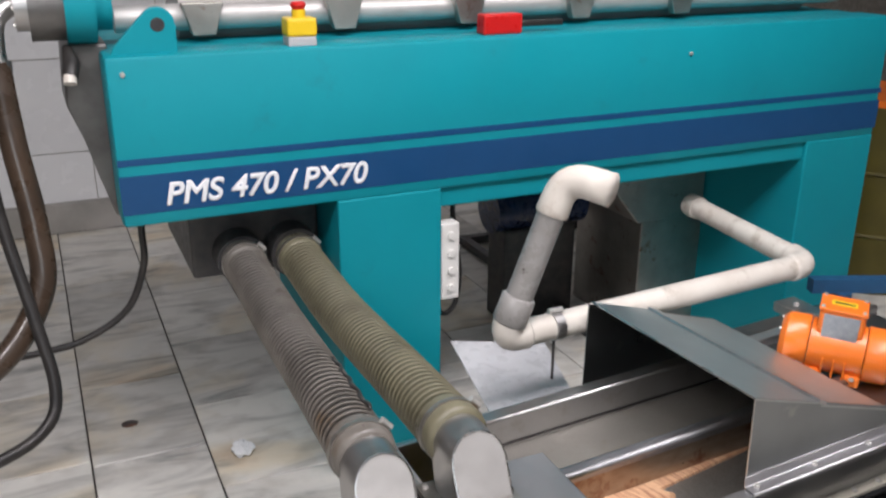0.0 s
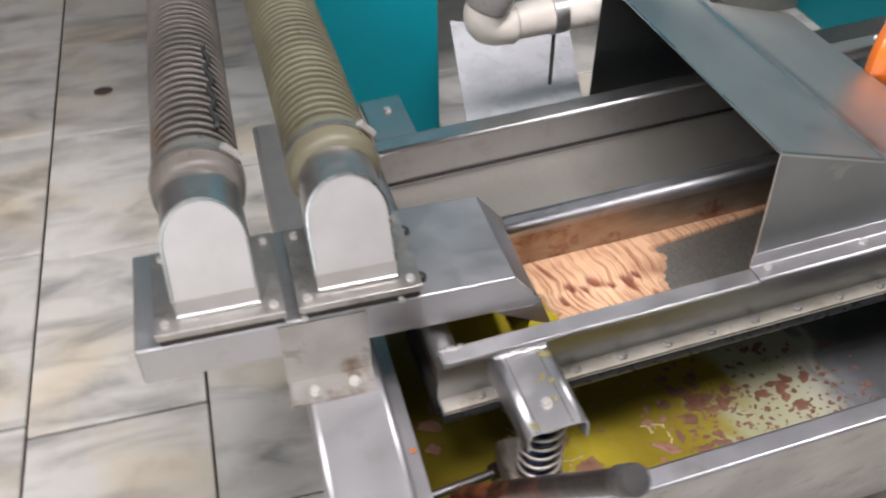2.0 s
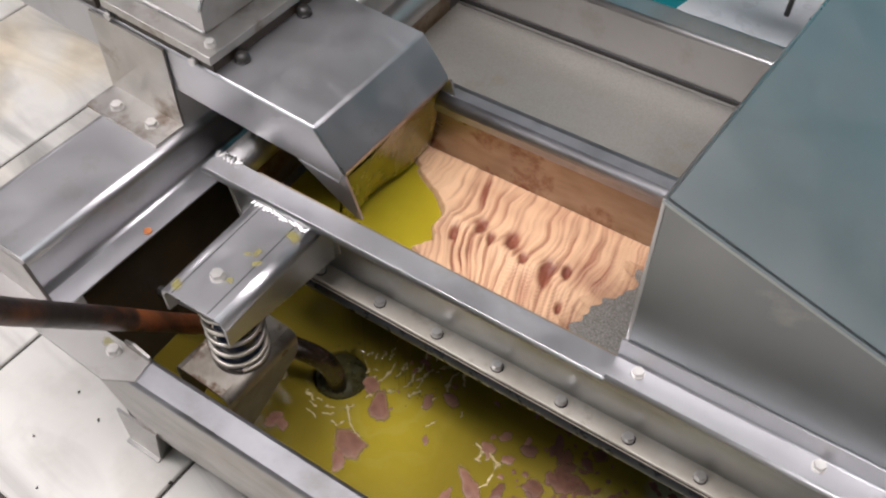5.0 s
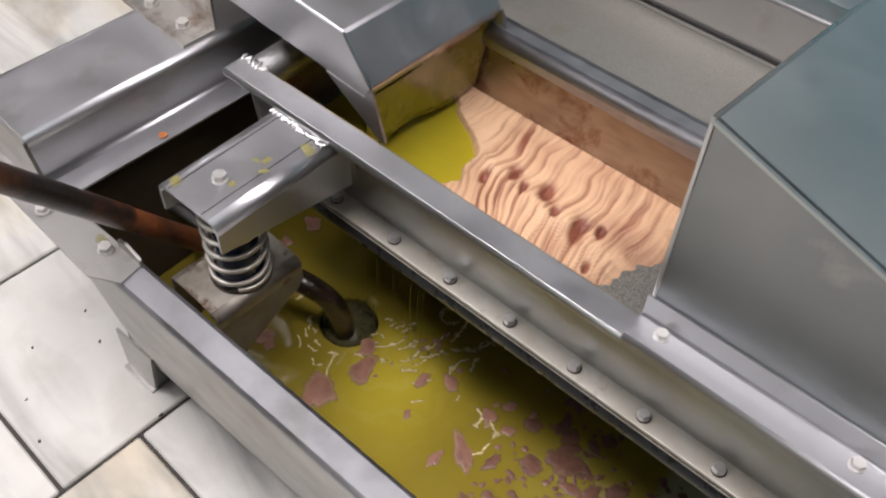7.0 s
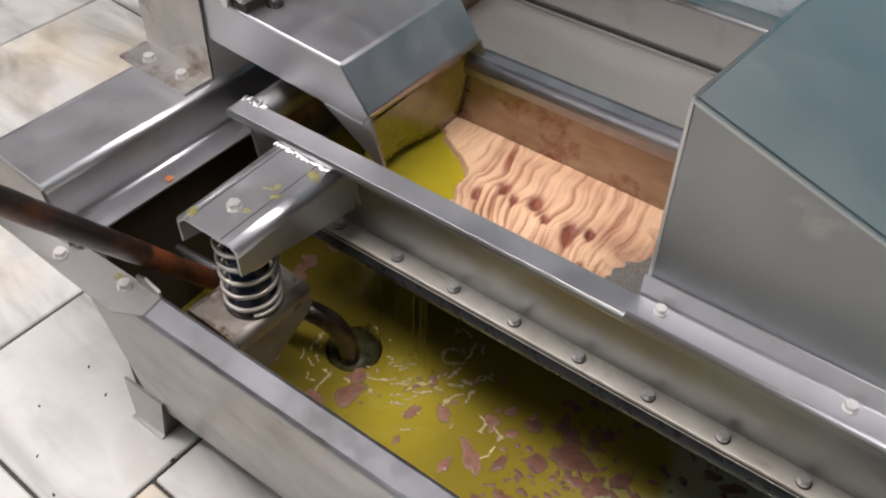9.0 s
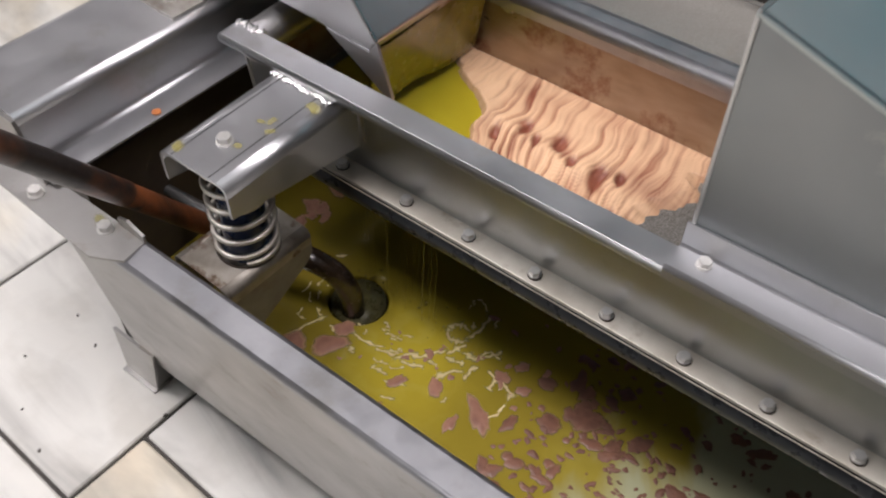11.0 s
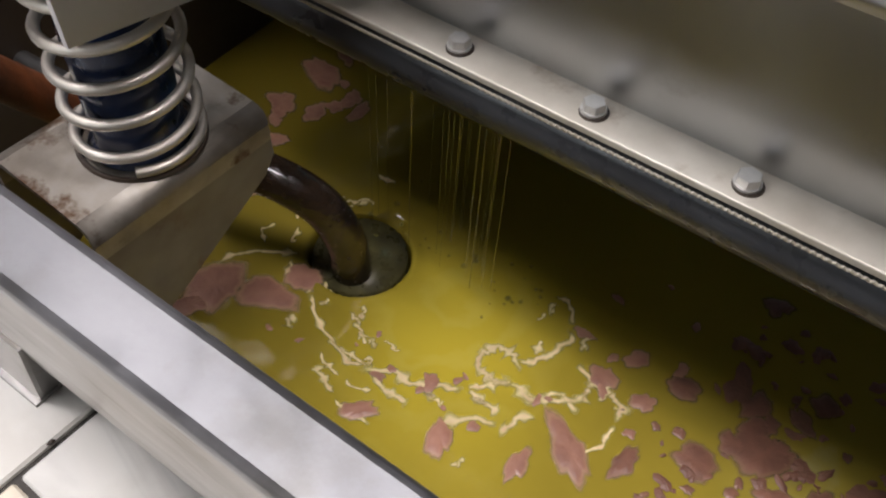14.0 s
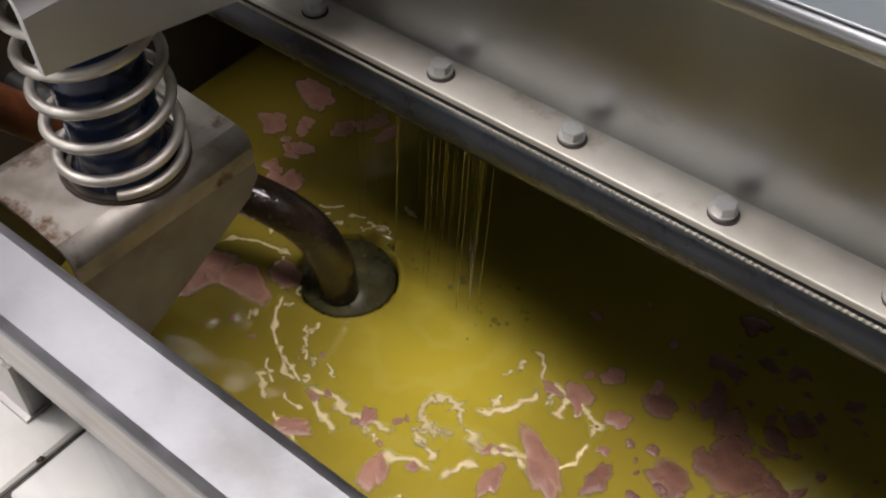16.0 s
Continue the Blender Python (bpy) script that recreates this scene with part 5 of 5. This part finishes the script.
po = part("pooled_oil", prism([(0.735, 1.0095), (0.955, 1.0095), (0.955, 1.06), (0.935, 1.10), (0.90, 1.13), (0.87, 1.202), (0.735, 1.202)], "z", 0.4325, 0.4345), OILFLAT)
po.matrix_basis = SC
tagged(po, "yellow oil pooled under the tray outlet", "oil", kind="stuff")
fl = thing("outlet_flap", (0.86, 1.09, 0.44), "olive rubber flap wet with oil under the outlet", "flap")
bm = bmesh.new()
rows_ = []
for k in range(9):
    v = k / 8
    row = []
    for i in range(13):
        u = i / 12
        x = 0.853 - 0.004 * u - 0.013 * v + 0.0020 * math.sin(u * 7 + v * 2)
        row.append((x, 1.0145 + 0.180 * u, 0.5445 - (0.082 + 0.020 * u) * v - 0.0025 * v * math.sin(u * 11)))
    rows_.append([(bm.verts.new(c), bm.verts.new((c[0] - 0.003, c[1], c[2]))) for c in row])
for k in range(8):
    for i in range(12):
        a, b, c, d = rows_[k][i], rows_[k][i + 1], rows_[k + 1][i + 1], rows_[k + 1][i]
        bm.faces.new((a[0], b[0], c[0], d[0]))
        bm.faces.new((a[1], b[1], c[1], d[1]))
for i in range(12):
    a, b = rows_[8][i], rows_[8][i + 1]
    bm.faces.new((a[0], b[0], b[1], a[1]))
part("sheet", bm, FLAP, fl, smooth="all")
part("clamp_strip", box(0.8445, 0.8492, 1.016, 1.192, 0.5390, 0.5448, 0.0008), STEEL_OLD, fl, "thin steel clamp strip")

# litter on the floor
sp_ = part("floor_stain", tube([(0, 0, -0.001), (0, 0, 0.0012)], 0.028, 18), RUST)
sp_.matrix_basis = pose(*STAIN_AT, 0.0006) @ Matrix.Diagonal((1.0, 0.8, 1, 1))
tagged(sp_, "small brown patch stuck on the marble floor", "stain")
bm = bmesh.new()
bmesh.ops.create_icosphere(bm, subdivisions=3, radius=0.04)
for v in bm.verts:
    q = 0.65 + 0.7 * abs(noise.noise(v.co * 38))
    v.co = Vector((v.co.x * q, v.co.y * q * 1.3, max(-0.012, v.co.z * q * 0.55)))
pp = part("crumpled_tissue", bm, WHITE)
pp.matrix_basis = pose(*TISSUE_AT, 0.0125)
tagged(pp, "crumpled white tissue on the marble floor", "tissue")

rnd = random.Random(8)
for x, y in ((0.464, 0.708), (0.533, 0.658), (0.521, 0.782), (0.418, 0.665), (0.601, 0.637), (0.682, 0.774), (0.46, 0.797), (0.30, 0.93)):
    bm = bmesh.new()
    bmesh.ops.create_icosphere(bm, subdivisions=1, radius=rnd.uniform(0.0018, 0.0032))
    for v in bm.verts:
        v.co = Vector((v.co.x * 1.5, v.co.y * 0.9, v.co.z * 0.5)) * rnd.uniform(0.8, 1.2)
    cb = part("crumb", bm, GREASE_SHADE, smooth="all")
    cb.matrix_basis = pose(x, y, 0.0012, 0, 0, rnd.uniform(0, 180))
    tagged(cb, "small black crumb on the marble floor", "crumb", "floor crumbs")

# trickles of oil under the screen edge
rnd = random.Random(11)
for k in range(26):
    x, y = rnd.uniform(0.83, 0.968), rnd.uniform(1.003, 1.046)
    r = rnd.choice((0.00012, 0.00016, 0.00022, 0.0003))
    d = part("oil_trickle", tube([(x, y, 0.376), (x + 0.0006, y, 0.30), (x, y, OILZ - 0.001)], r, 6, radii=[r * 1.5, r, r * 0.9]), TRICKLE, smooth=True)
    tagged(d, "thin trickle of oil falling from the screen", "oil trickle", "oil trickles")


def flake(rx, ry, seed, th=0.0022):
    """A ragged floating patch in rings that thin out towards the edge."""
    rn = random.Random(seed)
    bm = bmesh.new()
    lay = bm.verts.layers.float.new("thick")
    n = 40
    o = rn.uniform(0, 90)
    out = []
    for k in range(n):
        a = 2 * math.pi * k / n
        out.append(1 + 0.62 * noise.noise((math.cos(a) * 0.9 + o, math.sin(a) * 0.9, 0)) + 0.30 * noise.noise((math.cos(a) * 2.2 + o, math.sin(a) * 2.2, 3)) + 0.10 * noise.noise((math.cos(a) * 6 + o, math.sin(a) * 6, 5)))
    rings = []
    for f, z, t in ((1.25, 0.0006, 0.0), (1.0, 0.0008, 0.40), (0.75, 0.0008 + th * 0.6, 0.75), (0.4, 0.0008 + th, 0.9)):
        row = []
        for k in range(n):
            a = 2 * math.pi * k / n
            v = bm.verts.new((rx * f * out[k] * math.cos(a), ry * f * out[k] * math.sin(a), z + (th * 0.5 * rn.random() if f < 0.8 else 0)))
            v[lay] = t
            row.append(v)
        rings.append(row)
    c = bm.verts.new((0, 0, 0.0008 + th))
    c[lay] = 0.9
    for a, b in zip(rings, rings[1:]):
        for k in range(n):
            j = (k + 1) % n
            bm.faces.new((a[k], a[j], b[j], b[k]))
    for k in range(n):
        bm.faces.new((rings[-1][k], rings[-1][(k + 1) % n], c))
    return bm


# oil smears on the spring arm and the front flange
for k, (x, y, q) in enumerate(((0.829, 0.866, 0.0055), (0.838, 0.897, 0.0050), (0.829, 0.908, 0.0065), (0.788, 0.834, 0.0080), (0.846, 0.944, 0.0085), (0.822, 0.902, 0.0040))):
    d = part("oil_smear", flake(q, q * 0.62, 900 + k, 0.0004), OILSMEAR, smooth="all")
    d.matrix_basis = SC @ pose(x, y, 0.5207, 0, 0, 40 * k)
    tagged(d, "thin yellow oil smear on the steel arm", "oil smear", "oil smears")
d = part("oil_smear", flake(0.008, 0.005, 950, 0.0004), OILSMEAR, smooth="all")
d.matrix_basis = pose(0.717, 0.772, 0.4146, 0, 0, 20)
tagged(d, "thin yellow oil smear on the tank corner flange", "oil smear", "oil smears")

MOVERS = []


def drift(x, y, turn, t):
    """Where something floating at x, y at 14.5 s is at t: it circles the pipe slowly, the slower the farther out."""
    dx, dy = x - PIT[0], y - PIT[1]
    r = math.hypot(dx, dy)
    w = -0.0034 / (r * r + 0.012)
    if r > 0.17:
        return x - 0.0035 * (t - 14.5), y, turn
    a = w * (t - 14.5)
    return PIT[0] + dx * math.cos(a) - dy * math.sin(a), PIT[1] + dx * math.sin(a) + dy * math.cos(a), turn + math.degrees(a)


rnd = random.Random(21)
clumps = [(x, y, q) for x, y, q in SCUM_SPOTS]
for k in range(150):
    if k < 12:
        a, r = rnd.uniform(3.6, 6.6), rnd.uniform(0.06, 0.13)
        clumps.append((0.925 + r * math.cos(a), 0.985 + r * math.sin(a), rnd.uniform(0.0015, 0.0035)))
    elif k < 75 and k % 3:
        clumps.append((rnd.gauss(1.12, 0.035), rnd.gauss(1.02, 0.045), rnd.choice((0.002, 0.003, 0.005, 0.009))))
    elif k < 75:
        clumps.append((rnd.gauss(1.16, 0.05), rnd.gauss(1.0, 0.06), rnd.choice((0.0015, 0.002, 0.003, 0.006))))
    elif k < 130:
        clumps.append((rnd.uniform(1.08, 1.42), rnd.uniform(0.83, 1.04), rnd.choice((0.002, 0.003, 0.004, 0.006, 0.009))))
    else:
        clumps.append((rnd.uniform(0.70, 0.76), rnd.uniform(0.95, 1.10), rnd.uniform(0.004, 0.010)))
clumps = [c for c in clumps if math.hypot(c[0] - PIT[0], c[1] - PIT[1]) > 0.04 + c[2] or c in SCUM_SPOTS]
for k, (x, y, q) in enumerate(clumps):
    y = max(y, 0.825 + 0.05 * (x - 0.85))
    ob = part("scum_flake", flake(q * rnd.uniform(0.9, 1.35), q * rnd.uniform(0.5, 0.95), k, 0.0005 + 0.022 * q), SCUM_SHADED if x > 1.075 else SCUM, smooth="all")
    tagged(ob, "shade-darkened brown pulp flake floating on the oil" if x > 1.075 else "pink pulp flake floating on the oil", "scum flake", "floating pulp flakes")
    MOVERS.append((ob, x, y, rnd.uniform(0, 360)))
# brown crumbs packed into a mat under the screen's edge
mat_ = bmesh.new()
for k in range(300):
    x = rnd.uniform(1.09, 1.46)
    if k < 110:
        y, q = rnd.uniform(0.975 + 0.02 * math.sin(x * 30), 1.12), rnd.choice((0.0014, 0.002, 0.003, 0.0045, 0.009))
    else:
        y, q = rnd.gauss(0.955, 0.035), rnd.choice((0.0012, 0.0018, 0.0025, 0.004))
    fb = flake(q * rnd.uniform(0.9, 1.35), q * rnd.uniform(0.5, 0.95), 500 + k, 0.0005 + 0.022 * q)
    fb.transform(Matrix.Translation((x - 1.3, max(y, 0.825 + 0.05 * (x - 0.85)) - 1.0, 0.0003 * (k % 3))) @ Matrix.Rotation(rnd.uniform(0, 6.28), 4, "Z"))
    tm = bpy.data.meshes.new("crumb")
    fb.to_mesh(tm)
    fb.free()
    mat_.from_mesh(tm)
    bpy.data.meshes.remove(tm)
ob = part("pulp_sediment", mat_, SEDIMENT, smooth="all")
tagged(ob, "brown pulp crumbs floating under the screen", "sediment", kind="stuff")
MOVERS.append((ob, 1.3, 1.0, 0.0))


def froth_line(pts, r, seed):
    """A wavering film of pale froth, flat on the oil, thick along its middle, with wisps drawn off its sides."""
    line = spline([(*p, 0.0009) for p in pts], 14)
    line = [p + Vector((0.0045 * noise.noise((i * 0.06, seed * 1.7, 1)), 0.0045 * noise.noise((i * 0.06, seed * 1.7, 9)), 0)) for i, p in enumerate(line)]
    bm = bmesh.new()
    lay = bm.verts.layers.float.new("thick")
    rows_, m = [], len(line) - 1
    for i, p in enumerate(line):
        d = (line[min(i + 1, m)] - line[max(i - 1, 0)]).normalized()
        s = Vector((-d.y, d.x, 0))
        end = min(1, 7 * i / m, 7 * (m - i) / m)
        w = r * (0.8 + 3.4 * max(0, noise.noise((i * 0.11 + seed, 0, 0))) + 0.5 * noise.noise((i * 0.5, seed, 3)))
        skew = 0.6 * noise.noise((i * 0.15, seed, 7))
        full = end * (0.86 + 0.34 * noise.noise((i * 0.13, seed, 12)))
        row = []
        for u, t in ((-1, 0.0), (-0.55, 0.45), (0, 0.95), (0.55, 0.45), (1, 0.0)):
            v = bm.verts.new(p + s * w * (u + skew * (1 - abs(u))))
            v[lay] = t * full
            row.append(v)
        rows_.append(row)
    for a, b in zip(rows_, rows_[1:]):
        for k in range(4):
            bm.faces.new((a[k], a[k + 1], b[k + 1], b[k]))
    return bm


arcs = list(FROTH_ARCS)
for k in range(26):
    a = rnd.uniform(195, 385)
    arcs.append((0.925 + rnd.gauss(0, 0.006), 0.985, rnd.uniform(0.060, 0.128), a, a + rnd.uniform(3, 13)))
for k in range(10):
    a = rnd.uniform(100, 200)
    arcs.append((PIT[0], PIT[1], rnd.uniform(0.040, 0.075), a, a + rnd.uniform(8, 25)))
for k, (cx, cy, r, a0, a1) in enumerate(arcs):
    n = max(3, int(abs(a1 - a0) * r / 0.6), int(abs(a1 - a0) / 28))
    arcp = [(cx + r * math.cos(radians(a0 + (a1 - a0) * i / n)) + rnd.gauss(0, 0.0006), cy + r * math.sin(radians(a0 + (a1 - a0) * i / n)) + rnd.gauss(0, 0.0006)) for i in range(n + 1)]
    mx, my = arcp[n // 2]
    ob = part("froth_thread", froth_line([(p - mx, q - my) for p, q in arcp], rnd.choice((0.0022, 0.0027, 0.0034)) if k < len(FROTH_ARCS) else rnd.uniform(0.0012, 0.0026), k), FROTH, smooth="all")
    tagged(ob, "pale wavering thread of froth on the oil", "froth", "froth threads")
    MOVERS.append((ob, mx, my, 0.0))

rnd = random.Random(5)
bm0 = bmesh.new()
bmesh.ops.create_uvsphere(bm0, u_segments=14, v_segments=8, radius=1.0)
bub = bpy.data.meshes.new("bubble")
bmesh.ops.recalc_face_normals(bm0, faces=bm0.faces)
for f in bm0.faces:
    f.smooth = True
bm0.to_mesh(bub)
bm0.free()
bub.materials.append(DRIP)
for k in range(40):
    x, y, r = rnd.uniform(0.81, 0.975), rnd.gauss(1.018, 0.016), rnd.choice((0.0007, 0.0011, 0.0016, 0.0024))
    ob = new("oil_bubble", bub)
    ob.matrix_basis = Matrix.Translation((x, y, OILZ)) @ Matrix.Diagonal((r, r, r * 0.8, 1))
    tagged(ob, "small clear bubble on the oil", "bubble", "oil bubbles")

# ---- floor slabs and wall tiles ----
slab = bpy.data.meshes.new("slab")
bm = box(-0.1762, 0.1762, -0.2645, 0.2645, -0.02, 0.0, 0.0025, seg=1)
bm.to_mesh(slab)
bm.free()
slab.materials.append(MARBLE)
W, L = 0.358, 0.535
rnd = random.Random(9)
for i in range(-4, 10):
    x = 0.326 + W * (i + 0.5)
    oy = {-1: 1.43, 0: 1.155, 1: 0.737}.get(i, rnd.uniform(0, L))
    j0 = math.floor((-0.7 - oy) / L)
    y = oy + L * (j0 + 0.5)
    while y < 4.95:
        hang("slab", slab, floor_bed, m=pose(x, min(y, 4.93 - L / 2 + 0.0), rnd.uniform(-0.0006, 0.0006), 0, 0, rnd.choice((0, 180)) + rnd.uniform(-0.15, 0.15)))
        y += L
# slabs of the rest of the room
fv, ff = [], []
for i in range(-12, 19):
    for j in range(-8, 10):
        x0, y0 = 0.326 + W * i + 0.002, L * j + 0.15 * (i % 3) + 0.002
        if -4 <= i < 10 and y0 > -1.05:
            continue
        x1, y1 = x0 + W - 0.004, y0 + L - 0.004
        if x0 < -3.98 or x1 > 6.98 or y0 < -3.98 or y1 > 4.92:
            continue
        k = len(fv)
        fv += [(x0, y0, 0), (x1, y0, 0), (x1, y1, 0), (x0, y1, 0), (x0, y0, -0.006), (x1, y0, -0.006), (x1, y1, -0.006), (x0, y1, -0.006)]
        ff += [(k, k + 1, k + 2, k + 3), (k, k + 4, k + 5, k + 1), (k + 1, k + 5, k + 6, k + 2), (k + 2, k + 6, k + 7, k + 3), (k + 3, k + 7, k + 4, k)]
me = bpy.data.meshes.new("far_slabs")
me.from_pydata(fv, [], ff)
me.materials.append(MARBLE)
far = new("far_slabs", me)
far.parent = floor_bed
wt = bpy.data.meshes.new("wall_tile")
bm = box(-0.203, 0.203, -0.004, 0.004, -0.2475, 0.2475, 0.002, seg=1)
bm.to_mesh(wt)
bm.free()
wt.materials.append(WALLT)
wall = bpy.data.objects["wall_north"]
for i in range(-6, 8):
    for j in range(7):
        hang("wall_tile", wt, wall, m=pose(0.20 + 0.41 * (i + 0.5), 4.957, 0.44 - 0.25 + 0.5 * j + 0.0, 0, 0, 0))


def motions():
    for ob, x, y, turn in MOVERS:
        rows = []
        for k in range(17):
            px, py, a = drift(x, y, turn, k)
            px, py = min(max(px, 0.70), 2.3), min(max(py, 0.812 + 0.05 * (px - 0.85)), 1.55)
            rows.append((float(k), pose(px, py, OILZ, 0, 0, a)))
        walk(ob, rows)


motions()
